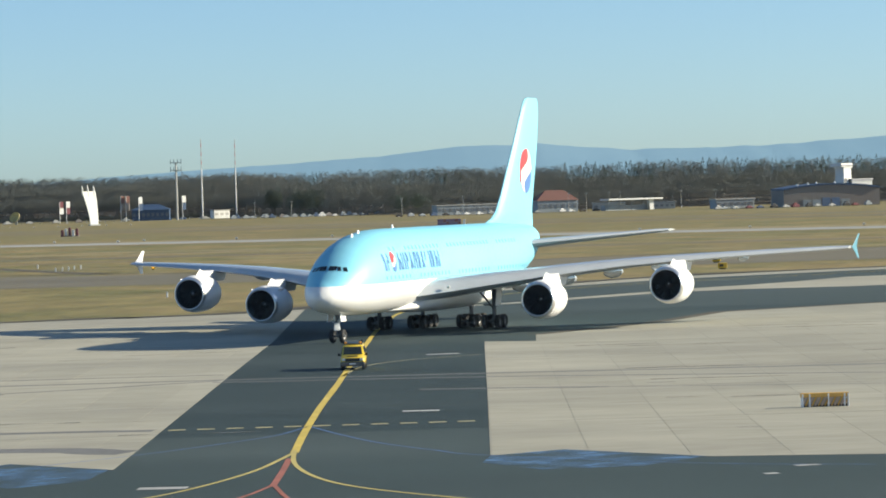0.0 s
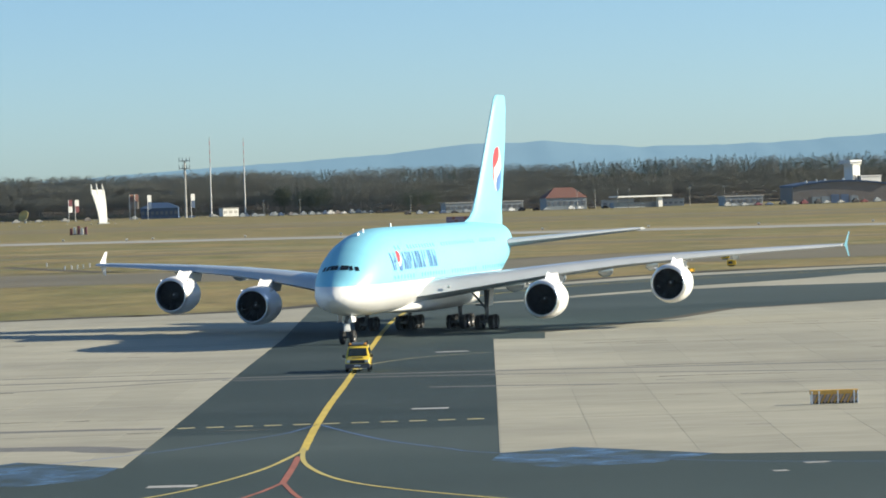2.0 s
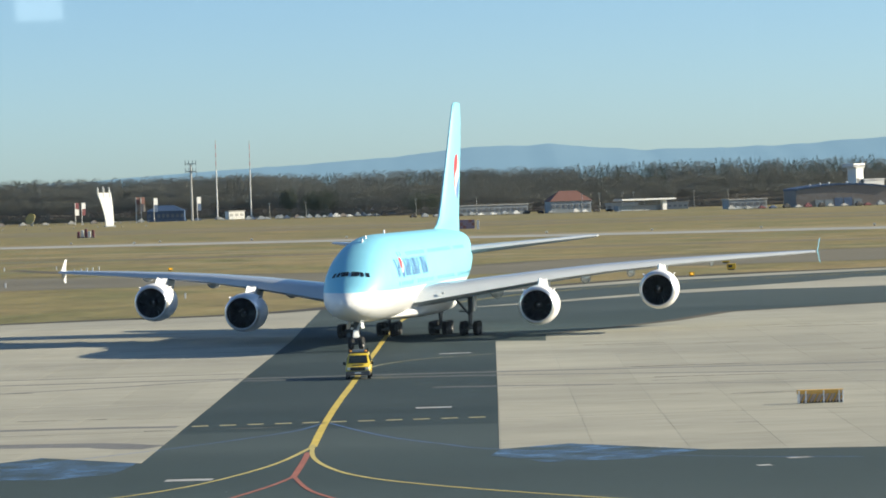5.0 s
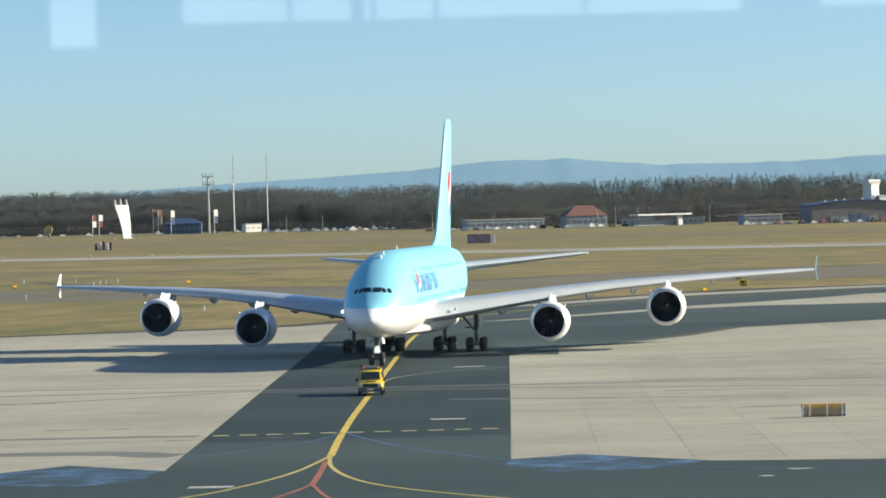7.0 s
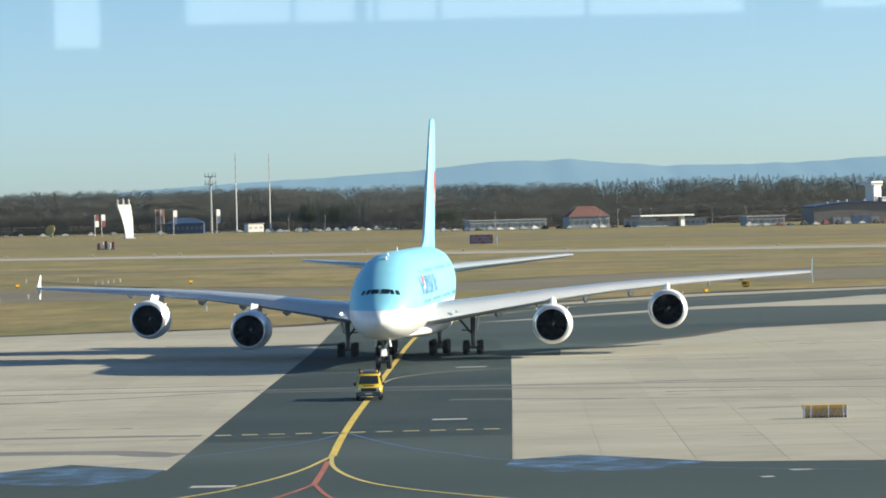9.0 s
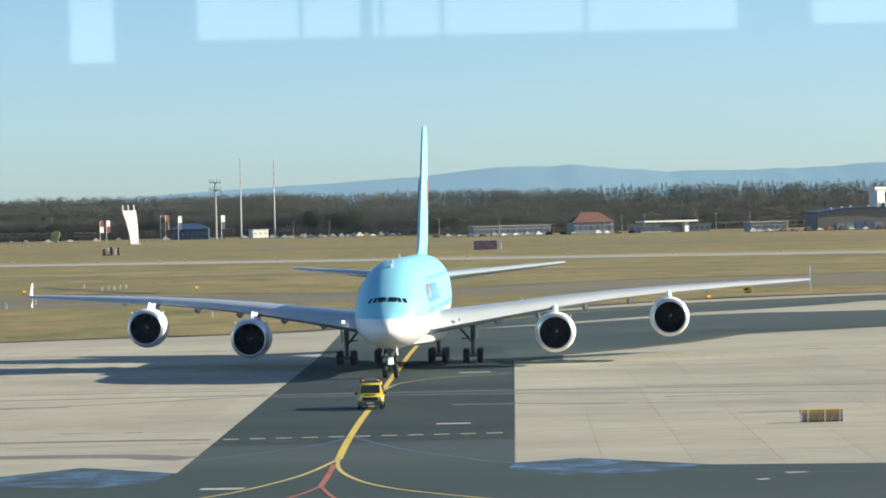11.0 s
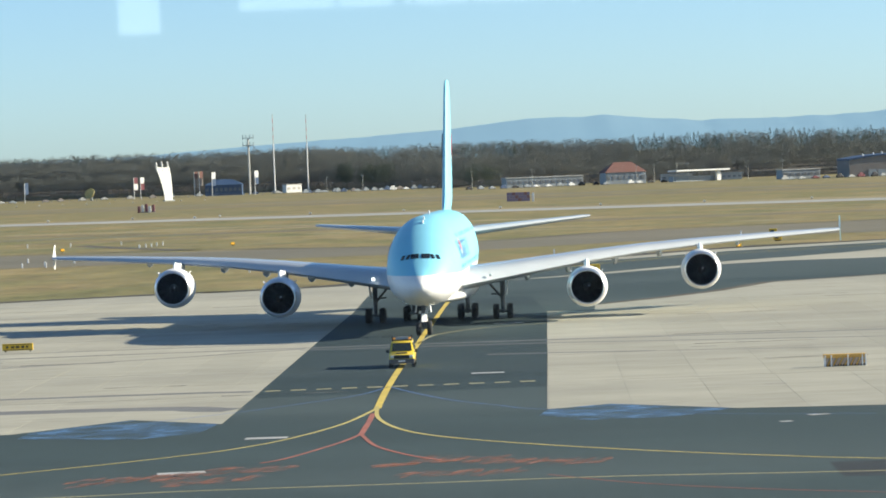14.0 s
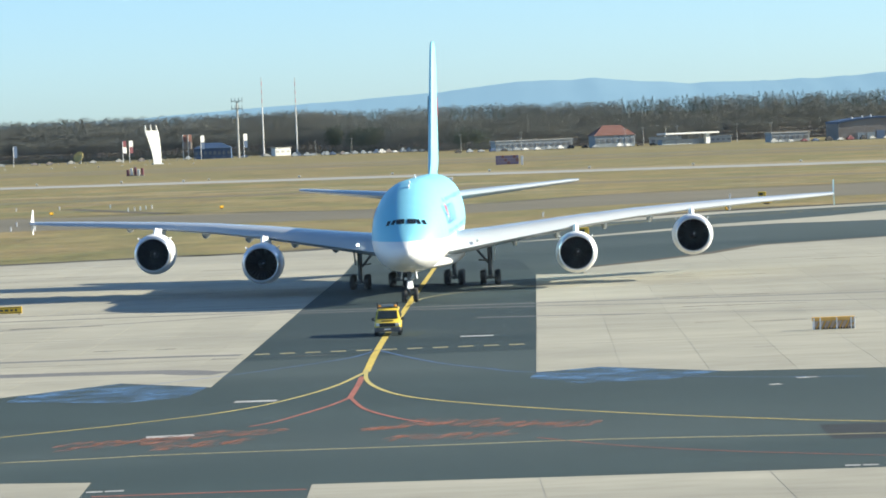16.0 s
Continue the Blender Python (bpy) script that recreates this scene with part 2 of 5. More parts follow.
def box(bm, size, at=(0, 0, 0), bevel=0.0, turn=None, taper=1.0, mi=0):
    """A box of that size with its middle at at; taper narrows its top."""
    made = bmesh.ops.create_cube(bm, size=1.0)["verts"]
    for v in made:
        k = taper if v.co.z > 0 else 1.0
        v.co = Vector((v.co.x * size[0] * k, v.co.y * size[1] * k, v.co.z * size[2]))
    if bevel:
        edges = list({e for v in made for e in v.link_edges})
        out = bmesh.ops.bevel(bm, geom=edges, offset=bevel, segments=2, affect="EDGES", profile=0.6)
        made = list({v for f in out["faces"] for v in f.verts} | {v for v in made if v.is_valid})
    m = Matrix.Translation(at) @ (turn if turn is not None else Matrix.Identity(4))
    for v in made:
        v.co = m @ v.co
    if mi:
        for f in {f for v in made for f in v.link_faces}:
            f.material_index = mi
    return made


def rod(bm, a, b, r, r2=None, n=8, mi=0):
    """A round bar from a to b."""
    a, b = Vector(a), Vector(b)
    q = (b - a).to_track_quat("Z", "Y").to_matrix().to_4x4()
    m = Matrix.Translation((a + b) / 2) @ q
    made = bmesh.ops.create_cone(bm, cap_ends=True, segments=n, radius1=r, radius2=r if r2 is None else r2, depth=(b - a).length, matrix=m)["verts"]
    if mi:
        for f in {f for v in made for f in v.link_faces}:
            f.material_index = mi
    return made


def loft(bm, rings, close_ends=True, mi=0):
    """Skins equal rings of points one after the other."""
    rows = [[bm.verts.new(p) for p in ring] for ring in rings]
    n = len(rows[0])
    for a, b in zip(rows, rows[1:]):
        for i in range(n):
            f = bm.faces.new((a[i], a[(i + 1) % n], b[(i + 1) % n], b[i]))
            f.material_index = mi
    if close_ends:
        for r, flip in ((rows[0], True), (rows[-1], False)):
            f = bm.faces.new(r[::-1] if flip else r)
            f.material_index = mi
    return rows


def turned(bm, profile, n=40, axis_at=(0, 0, 0), mi=0):
    """Revolves (y, r) pairs about the y axis."""
    ox, oy, oz = axis_at
    rows = [[bm.verts.new((ox + r * math.sin(2 * math.pi * i / n), oy + y, oz + r * math.cos(2 * math.pi * i / n))) for i in range(n)] for y, r in profile]
    for a, b in zip(rows, rows[1:]):
        for i in range(n):
            f = bm.faces.new((a[i], a[(i + 1) % n], b[(i + 1) % n], b[i]))
            f.material_index = mi
    return rows


def sheet(name, corners, z, material, parent=None, label="", kind="structure", category=""):
    """A flat paved piece with that outline."""
    bm = bmesh.new()
    top = [bm.verts.new((x, y, z)) for x, y in corners]
    f = bm.faces.new(top)
    if f.normal.z < 0:
        f.normal_flip()
    bmesh.ops.triangulate(bm, faces=bm.faces[:])
    for f in bm.faces:
        f.normal_update()
        if f.normal.z < 0:
            f.normal_flip()
    ob = part(name, bm, material, parent)
    if parent is None:
        tagged(ob, label, category, kind=kind)
    return ob


def smooth_line(points, steps=8):
    """A rounder run through the points (Catmull-Rom)."""
    p = [Vector((*a, 0)) for a in points]
    p = [2 * p[0] - p[1]] + p + [2 * p[-1] - p[-2]]
    out = []
    for a, b, c, d in zip(p, p[1:], p[2:], p[3:]):
        for k in range(steps):
            t = k / steps
            out.append(0.5 * ((2 * b) + (c - a) * t + (2 * a - 5 * b + 4 * c - d) * t * t + (3 * b - a - 3 * c + d) * t ** 3))
    return out + [p[-2]]


def stripe(name, points, width, z, material, label="", steps=8, category="marking"):
    """A painted line along the points."""
    run = smooth_line(points, steps) if len(points) > 2 else [Vector((*a, 0)) for a in points]
    bm = bmesh.new()
    rows = []
    for i, q in enumerate(run):
        d = (run[min(i + 1, len(run) - 1)] - run[max(i - 1, 0)]).normalized()
        side = Vector((d.y, -d.x, 0)) * (width / 2 * (1 + 0.12 * noise.noise(q * 0.7)))
        rows.append((bm.verts.new(q - side + Vector((0, 0, z))), bm.verts.new(q + side + Vector((0, 0, z)))))
    for (a, b), (c, d) in zip(rows, rows[1:]):
        bm.faces.new((a, b, d, c))
    bmesh.ops.recalc_face_normals(bm, faces=bm.faces[:])
    for f in bm.faces:
        if f.normal.z < 0:
            f.normal_flip()
    ob = part(name, bm, material)
    return tagged(ob, label, category, kind="structure")


# ---- ground ----
bm = bmesh.new()
bmesh.ops.create_grid(bm, x_segments=1, y_segments=1, size=1, matrix=Matrix.Translation((0, 2400, -0.05)) @ Matrix.Diagonal((4000, 2600, 1, 1)))
tagged(part("ground", bm, GRASS), "dry yellow-green winter grass of the airfield", "ground", kind="structure")
GRASS_EDGE = [(-260, 330), (-56, 425), (-28, 434), (-11, 447), (14, 507), (43, 551), (75, 571), (260, 640)]
sheet("road", [(-260, 30), (-260, 330)] + GRASS_EDGE[1:] + [(260, 30)], 0.0, ASPHALT, None, "grey worn asphalt of the apron taxiway", category="taxiway")


def clip(poly, nx, ny, d):
    """The part of an outline on the side nx * x + ny * y <= d."""
    out = []
    for (x0, y0), (x1, y1) in zip(poly, poly[1:] + poly[:1]):
        a, b = nx * x0 + ny * y0 - d, nx * x1 + ny * y1 - d
        if a <= 0:
            out.append((x0, y0))
        if (a < 0 < b) or (b < 0 < a):
            t = a / (a - b)
            out.append((x0 + (x1 - x0) * t, y0 + (y1 - y0) * t))
    return out


def area(poly):
    return abs(sum(x0 * y1 - x1 * y0 for (x0, y0), (x1, y1) in zip(poly, poly[1:] + poly[:1]))) / 2


def slabs(outline, label, xs, ys, lean, tilt, gap_x, gap_y):
    """Concrete cast in bays: slabs with recessed joints on a dark bed. The long joints lean with y, the cross joints tilt with x."""
    bed = sheet("pavement", outline, 0.003, SEAM, None, label, category="apron")
    for xa, xb in zip(xs, xs[1:]):
        strip = clip(clip(outline, -1, lean, -(xa + gap_x / 2) + lean * 200), 1, -lean, xb - gap_x / 2 - lean * 200)
        for ya, yb in zip(ys, ys[1:]):
            piece = clip(clip(strip, tilt, -1, -(ya + gap_y / 2)), -tilt, 1, yb - gap_y / 2) if len(strip) > 2 else []
            if len(piece) < 3 or area(piece) < 0.4:
                continue
            bm = bmesh.new()
            top, low = [bm.verts.new((x, y, 0.010)) for x, y in piece], [bm.verts.new((x, y, 0.004)) for x, y in piece]
            bm.faces.new(top)
            for i in range(len(piece)):
                j = (i + 1) % len(piece)
                if (top[i].co - top[j].co).length > 1e-4:
                    bm.faces.new((top[i], top[j], low[j], low[i]))
            bmesh.ops.triangulate(bm, faces=[f for f in bm.faces if len(f.verts) > 4])
            bmesh.ops.recalc_face_normals(bm, faces=bm.faces[:])
            if sum(f.normal.z * f.calc_area() for f in bm.faces) < 0:
                bmesh.ops.reverse_faces(bm, faces=bm.faces[:])
            part("slab", bm, CONCRETE, bed)
    return bed


LEFT_APRON = [(-13.7, 197.4), (-13.0, 224.5), (-11.5, 289), (-9.85, 352), (-8.6, 449), (-11, 446.5), (-28, 433.5), (-56, 424.5), (-150, 381), (-150, 183), (-26.1, 195.2), (-19.7, 203.7)]
RIGHT_APRON = [(5.8, 199.3), (10.04, 338), (14.7, 335.6), (15.4, 350.7), (22.7, 361.6), (29.9, 375.3), (37.6, 395.7), (55, 408), (150, 452), (150, 184), (25, 192.4), (16.9, 194.2), (9.74, 202)]
BAYS_R = [0.8 + 5.1 * k for k in range(13)] + [75, 90, 110, 150]
BAYS_L = [-152, -110, -90, -75] + [-62 + 5.1 * k for k in range(13)]
slabs(RIGHT_APRON, "pale grey concrete apron slabs with dark joints", BAYS_R, [150, 225.5, 258.8, 282.5, 305.5, 330.5, 351, 376, 402, 470], 0.0295, -0.02, 0.022, 0.12)
slabs(LEFT_APRON, "pale grey concrete apron slabs with dark joints", BAYS_L, [150, 222.6, 251.6, 283, 310, 340, 372, 404, 470], 0.026, -0.012, 0.022, 0.12)
slabs([(-90, 150), (-19.5, 143.1), (-15.4, 142.0), (-15.3, 136.5), (-15.3, 60), (-90, 60)], "pale concrete apron beside the terminal", [-92, -60, -44, -38, -32, -26, -20, -10], [50, 100, 150], 0.0, 0.0, 0.05, 0.05)
slabs([(-5.6, 137.6), (4.1, 136.7), (18.3, 135.5), (90, 131), (90, 60), (-5.9, 60)], "pale concrete apron beside the terminal", [-6.2, 4.0, 13.6, 23.2, 32.8, 45, 60, 92], [50, 100, 142], 0.0, 0.0, 0.05, 0.05)
sheet("pavement", [(7, 436), (18.6, 451), (36, 476), (40.5, 484), (49.6, 492), (59.2, 504), (69, 520), (255, 600), (255, 540), (64, 474), (55.7, 474.5), (48.2, 476), (37.2, 469), (18.6, 445)], 0.005, CONCRETE, None, "narrow pale concrete strip beside the taxiway", category="apron")
sheet("pavement", [(12, 495), (14, 505.5), (43, 549), (75, 569), (255, 637), (255, 610), (75, 556), (45, 536)], 0.005, CONCRETE, None, "narrow pale concrete shoulder along the grass", category="apron")
sheet("road", [(-13.15, 220.0), (-11.45, 289), (-9.75, 352), (-9, 380), (9.5, 380), (9.95, 338), (6.6, 220.9)], 0.003, ASPHALT_NEW, None, "darker newer asphalt of the taxi lane", category="taxiway")
sheet("road", [(-420, 560), (-80, 602), (-8, 597), (34, 628), (84, 632), (420, 690), (420, 790), (98, 742), (39, 722), (-9, 664), (-100, 715), (-420, 700)], -0.03, OLD_ASPHALT, None, "grey parallel taxiway crossing the grass", category="taxiway")
sheet("road", [(-900, 1690), (900, 575), (900, 632), (-900, 1750)], -0.03, RUNWAY, None, "pale concrete runway crossing the grass", category="runway")
sheet("road", [(-1200, 2560), (1200, 900), (1200, 960), (-1200, 2640)], -0.03, OLD_ASPHALT, None, "far pale taxiway crossing the grass", category="runway")
for k, (a, b, w, bright) in enumerate([((-500, 980), (500, 800), 26, 0), ((-500, 1500), (500, 930), 40, 1), ((-600, 2050), (600, 1180), 60, 0)]):
    d = Vector((b[1] - a[1], a[0] - b[0], 0)).normalized() * w / 2
    sheet("ground", [(a[0] + d.x, a[1] + d.y), (b[0] + d.x, b[1] + d.y), (b[0] - d.x, b[1] - d.y), (a[0] - d.x, a[1] - d.y)], -0.04,
          mat("dry_grass" if bright else "brown_earth_strip", (0.27, 0.22, 0.10) if bright else (0.15, 0.12, 0.065), 0.95, vary=0.3, scale=0.02, fine=0.3, stretch=(0.3, 1, 1)), None, "strip of browner worn grass", category="grass")

# A near-black patch laid on the asphalt.
sheet("road", [(18.0, 156.6), (27, 156.0), (27, 147.2), (17.8, 149.0)], 0.003, mat("black_patch_on_asphalt", (0.014, 0.019, 0.019), 0.85, vary=0.2, scale=0.3, fine=3), None, "darker patch on the asphalt", category="taxiway")

rng = random.Random(31)
TUFTS = [mat("brown_streak", (0.15, 0.115, 0.06), 0.95, vary=0.35, scale=0.03, fine=0.3), mat("green_streak", (0.12, 0.135, 0.05), 0.95, vary=0.3, scale=0.03, fine=0.3), mat("straw_streak", (0.30, 0.245, 0.12), 0.95, vary=0.3, scale=0.03, fine=0.3)]
for k in range(70):
    y = 760 * (2300 / 760) ** rng.random()
    x, ln, lean = rng.uniform(-0.14, 0.14) * y, rng.uniform(0.015, 0.07) * y, rng.choice((-0.62, -0.62, -0.15))
    run = [(x + ln * u, y + ln * u * lean + rng.uniform(-0.006, 0.006) * y) for u in (-1, -0.4, 0.2, 1)]
    stripe("trim", run, rng.uniform(0.003, 0.012) * y, -0.038 + 0.0001 * k, TUFTS[k % 3], "long streak of differently worn grass", category="grass")
SOIL = mat("dark_soil_line", (0.075, 0.065, 0.04), 0.95, vary=0.4, scale=0.05, fine=0.6)
for run in ([(-420, 702), (-100, 717), (-9, 666), (39, 724), (98, 744), (420, 792)], [(-85, 797), (-68, 742), (-52, 700)]):
    stripe("trim", run, 4.5, -0.02, SOIL, "dark soil line along the taxiway's far edge", category="edge")
stripe("trim", [(15.2, 350.2), (22.7, 361.4), (29.9, 375.1), (37.6, 395.5), (55, 408), (150, 452)], 2.0, 0.0113, SOIL, "dark dirt line along the concrete edge", category="edge", steps=1)
stripe("trim", GRASS_EDGE, 5.0, 0.03, mat("dark_soil_edge", (0.04, 0.035, 0.022), 0.95, vary=0.4, scale=0.1, fine=1), "dark soil edge between grass and pavement", category="edge")

# joints, seams and rubber streaks
for pts, w in [([(-120, 286), (-12.4, 283.2), (36.5, 278.1), (120, 272)], 1.1), ([(3, 262.5), (9.3, 260.9), (16, 258.7)], 1.0), ([(-120, 220), (-29, 214.5), (-13.7, 209.5)], 3.4),
               ([(-120, 232), (-29, 228.5), (-13.5, 227)], 1.6), ([(-12.4, 280), (8, 276.5), (32, 268), (60, 259)], 0.9), ([(-60, 259), (-26.8, 273.3), (-15.6, 280), (-12, 282)], 0.8), ([(16, 258.7), (30.5, 254), (60, 245)], 0.4), ([(-120, 296), (-30, 292), (-12, 291)], 0.8)]:
    stripe("tyre_mark", pts, w, 0.0112, TYRE_MARK, "dark streak across the apron", category="stain")

rng = random.Random(8)
for k in range(46):
    side = rng.choice((-1, 1))
    x, y = (rng.uniform(11, 60), rng.uniform(205, 360)) if side > 0 else (rng.uniform(-60, -15), rng.uniform(212, 395))
    if side > 0 and y > 330 and x < 26:
        continue
    stripe("oil_stain", [(x, y), (x + rng.uniform(1, 5), y + rng.uniform(-0.4, 0.4)), (x + rng.uniform(5.5, 10), y + rng.uniform(-0.6, 0.6))], rng.uniform(0.15, 1.0), 0.0104 + 0.00001 * k, STAIN, "faint dark streak on the concrete", category="stain")

for k in range(7):
    stripe("ground_lettering", [(20.3 + 0.22 * k, 214.6 + 0.02 * k), (20.42 + 0.22 * k, 214.62 + 0.02 * k)], 0.7 if k % 3 else 0.4, 0.0115, TYRE_MARK, "small dark unreadable lettering on the slab")
stripe("ground_lettering", [(19.0, 262.3), (21.0, 262.2)], 0.5, 0.0115, TYRE_MARK, "small dark unreadable lettering on the slab")

# painted lines
stripe("taxi_line", [(-4.55, 205.5), (-4.3, 222), (-3.75, 245), (-2.9, 272), (-2.0, 304), (-1.2, 329), (0.0, 368), (1.4, 400), (4.0, 430), (12, 470), (34, 512), (80, 548)], 0.46, 0.012, YELLOW, "broad yellow taxi guide line")
stripe("taxi_line", [(-4.5, 206.0), (-6.35, 193.6), (-9.15, 183.6), (-11.9, 177.9), (-14.6, 174.6), (-19.9, 169.6), (-30, 163), (-60, 152)], 0.26, 0.012, DULL_YELLOW, "yellow taxi guide line bending away")
stripe("taxi_line", [(-4.6, 207.6), (-4.37, 197.9), (-3.36, 190.0), (-1.72, 183.9), (1.03, 178.5), (5.5, 172.2), (11.4, 165.4), (16.5, 160.6), (20.9, 157.2), (40, 145)], 0.26, 0.0135, DULL_YELLOW, "yellow taxi guide line bending away")
stripe("taxi_line", [(-60, 151), (-20.9, 153.1), (-13, 154), (-1.7, 153.5), (7.9, 153.2), (20.2, 150.9), (60, 145)], 0.28, 0.012, PALE_YELLOW, "thin yellow taxi line along the terminal")
stripe("taxi_line", [(-2.6, 283.2), (-1.43, 296.0), (0.6, 302.7), (3.7, 307.8), (9.05, 312.4)], 0.22, 0.012, PALE_YELLOW, "thin faded yellow branch line")
for k in range(11):
    x = -12.6 + k * 1.74
    stripe("dash", [(x, 226.9), (x + 1.03, 227.0)], 0.8, 0.012, PALE_YELLOW, "short faded yellow dash on asphalt")
for a, b, w in [((1.56, 238.5), (3.92, 238.3), 1.2), ((-11.6, 185.1), (-9.2, 184.9), 1.3), ((-14.8, 164.0), (-12.4, 164.3), 1.3), ((18.2, 182.6), (18.9, 182.8), 0.7), ((20.2, 186.8), (21.4, 187.1), 0.8),
                ((16.9, 136.8), (17.55, 136.7), 0.5), ((17.65, 136.7), (18.3, 136.6), 0.5), ((4.32, 315.2), (7.14, 315.6), 1.4), ((-15.2, 137.9), (-14.5, 137.95), 0.6), ((-14.4, 137.95), (-13.6, 138.0), 0.6)]:
    stripe("dash", [a, b], w, 0.012, WHITE_MARK, "white bar painted on asphalt")
stripe("blue_line", [(-4.2, 226.5), (-5.66, 220.3), (-7.1, 217.0), (-9.4, 213), (-12.6, 208), (-18, 201)], 0.16, 0.012, BLUE_MARK, "thin blue curved guide line")
stripe("blue_line", [(-4.0, 226.1), (-1.93, 217.6), (0.24, 210.4), (3, 204.2), (5.6, 199.5), (16, 190), (24, 186)], 0.16, 0.012, BLUE_MARK, "thin blue curved guide line")
stripe("red_line", [(-4.72, 201.5), (-4.85, 194), (-5.09, 184.7)], 0.34, 0.012, RED_MARK, "red painted guide line")
stripe("red_line", [(-5.09, 185.0), (-6.22, 179.2), (-8.55, 170.8), (-9.84, 168.1)], 0.24, 0.0135, RED_MARK, "red painted guide line bending away")
stripe("red_line", [(-5.09, 185.0), (-4.05, 176.3), (-2.2, 169.6), (-0.6, 166)], 0.24, 0.0145, RED_MARK, "red painted guide line bending away")
stripe("red_line", [(4.5, 155.5), (8.2, 149.8), (13.0, 144.9), (19.1, 140.5), (25, 136.5)], 0.14, 0.012, RED_MARK, "thin faded red line")
stripe("red_line", [(-14.8, 136.0), (-5.75, 135.6)], 0.3, 0.012, RED_MARK, "faded red line at the slab edge")


def scrawl(name, rows, material, label, seed):
    """Broken brush strokes that fill slanting rows: paint that can no longer be read."""
    rng = random.Random(seed)
    bm = bmesh.new()
    for (x0, y0), (x1, y1), h, n in rows:
        for k in range(n):
            t = (k + rng.uniform(0.1, 0.9)) / n
            x, y = x0 + (x1 - x0) * t, y0 + (y1 - y0) * t + rng.uniform(-h / 2, h / 2)
            w, d, lean = rng.uniform(0.3, 0.7), rng.uniform(0.35, 0.8), rng.uniform(0.2, 1.3)
            z = 0.012 + 0.0001 * k
            q = [bm.verts.new((x + w * a, y + d * b + lean * a, z)) for a, b in ((-1, -0.6), (-0.3, -1), (0.9, -0.5), (1, 0.6), (0.2, 1), (-0.8, 0.5))]
            bm.faces.new(q)
    for f in bm.faces:
        f.normal_update()
        if f.normal.z < 0:
            f.normal_flip()
    return tagged(part(name, bm, material), label, "marking", kind="structure")


sheet("blue_marking", [(-25.2, 191.5), (-25.0, 196.0), (-19.7, 203.6), (-13.9, 197.4), (-14.6, 190.5), (-18, 187.5)], 0.0125, BLUE_WORN, None, "smeared blue paint marking on asphalt", category="marking")
sheet("blue_marking", [(5.2, 194.5), (5.85, 199.2), (9.74, 201.9), (16.6, 194.4), (13, 189.5), (8, 189)], 0.0125, BLUE_WORN, None, "smeared blue paint marking on asphalt", category="marking")
scrawl("red_marking", [((-18.6, 160.6), (-12.9, 161.6), 3.5, 40), ((-13.5, 163.6), (-8.0, 164.4), 3, 30), ((-13.8, 158.2), (-9.6, 159.6), 2.8, 28)], RED_WORN, "worn red painted lettering on asphalt", 5)
scrawl("red_marking", [((-3.8, 163.9), (-1.8, 164.4), 1.2, 11), ((-1.9, 166.6), (3, 164.6), 3, 32), ((3, 163.8), (7.6, 161.4), 2.4, 30), ((-2.5, 158.6), (3.2, 158.2), 2.2, 26)], RED_WORN, "worn red painted lettering on asphalt", 6)


# ---- the airliner ----
NOSE = -5.0  # the nose, ahead of the nose wheel, which is the origin
BODY = [(0.0, 4.25, 4.75, 0.22), (0.12, 4.05, 4.98, 0.44), (0.35, 3.82, 5.25, 0.76), (0.75, 3.52, 5.6, 1.18), (1.3, 3.27, 5.95, 1.59), (2.0, 3.06, 6.45, 2.01), (3.0, 2.86, 7.15, 2.45), (4.5, 2.66, 8.15, 2.87),
        (6.0, 2.54, 8.92, 3.14), (8.0, 2.45, 9.6, 3.33), (10.5, 2.41, 10.12, 3.45), (13.5, 2.4, 10.44, 3.5), (17, 2.4, 10.52, 3.5), (24, 2.4, 10.52, 3.5), (31, 2.4, 10.52, 3.5), (38, 2.4, 10.52, 3.5),
        (45, 2.45, 10.52, 3.5), (50, 2.95, 10.52, 3.41), (55, 4.0, 10.46, 3.09), (60, 5.4, 10.24, 2.5), (64.3, 6.9, 10.1, 1.7), (66.8, 8.0, 9.6, 0.85), (67.9, 8.55, 9.2, 0.3)]


def body_at(s):
    """Bottom, top and half width of the fuselage s metres behind its nose."""
    k = max(i for i, r in enumerate(BODY) if r[0] <= max(s, 0))
    a, b = BODY[k], BODY[min(k + 1, len(BODY) - 1)]
    t = 0 if a is b else (s - a[0]) / (b[0] - a[0])
    return [a[i] + (b[i] - a[i]) * t for i in (1, 2, 3)]


def side_at(s, z):
    """Half width of the fuselage at that station and height."""
    zb, zt, hw = body_at(s)
    zm = zb + 0.42 * (zt - zb)
    u = (z - zm) / ((zt - zm) if z > zm else (zm - zb))
    return hw * max(0.0, 1 - abs(u) ** 2.12) ** (1 / 2.12)


def body_ring(s, n=56, grow=0.0):
    zb, zt, hw = body_at(s)
    zm = zb + 0.42 * (zt - zb)
    ring = []
    for i in range(n):
        a = 2 * math.pi * i / n
        c, w = math.cos(a), math.sin(a)
        x = (hw + grow) * math.copysign(abs(w) ** (2 / 2.12), w)
        h = (zt - zm if c > 0 else zm - zb) + grow
        ring.append((x, NOSE + s, zm + h * math.copysign(abs(c) ** (2 / 2.12), c)))
    return ring


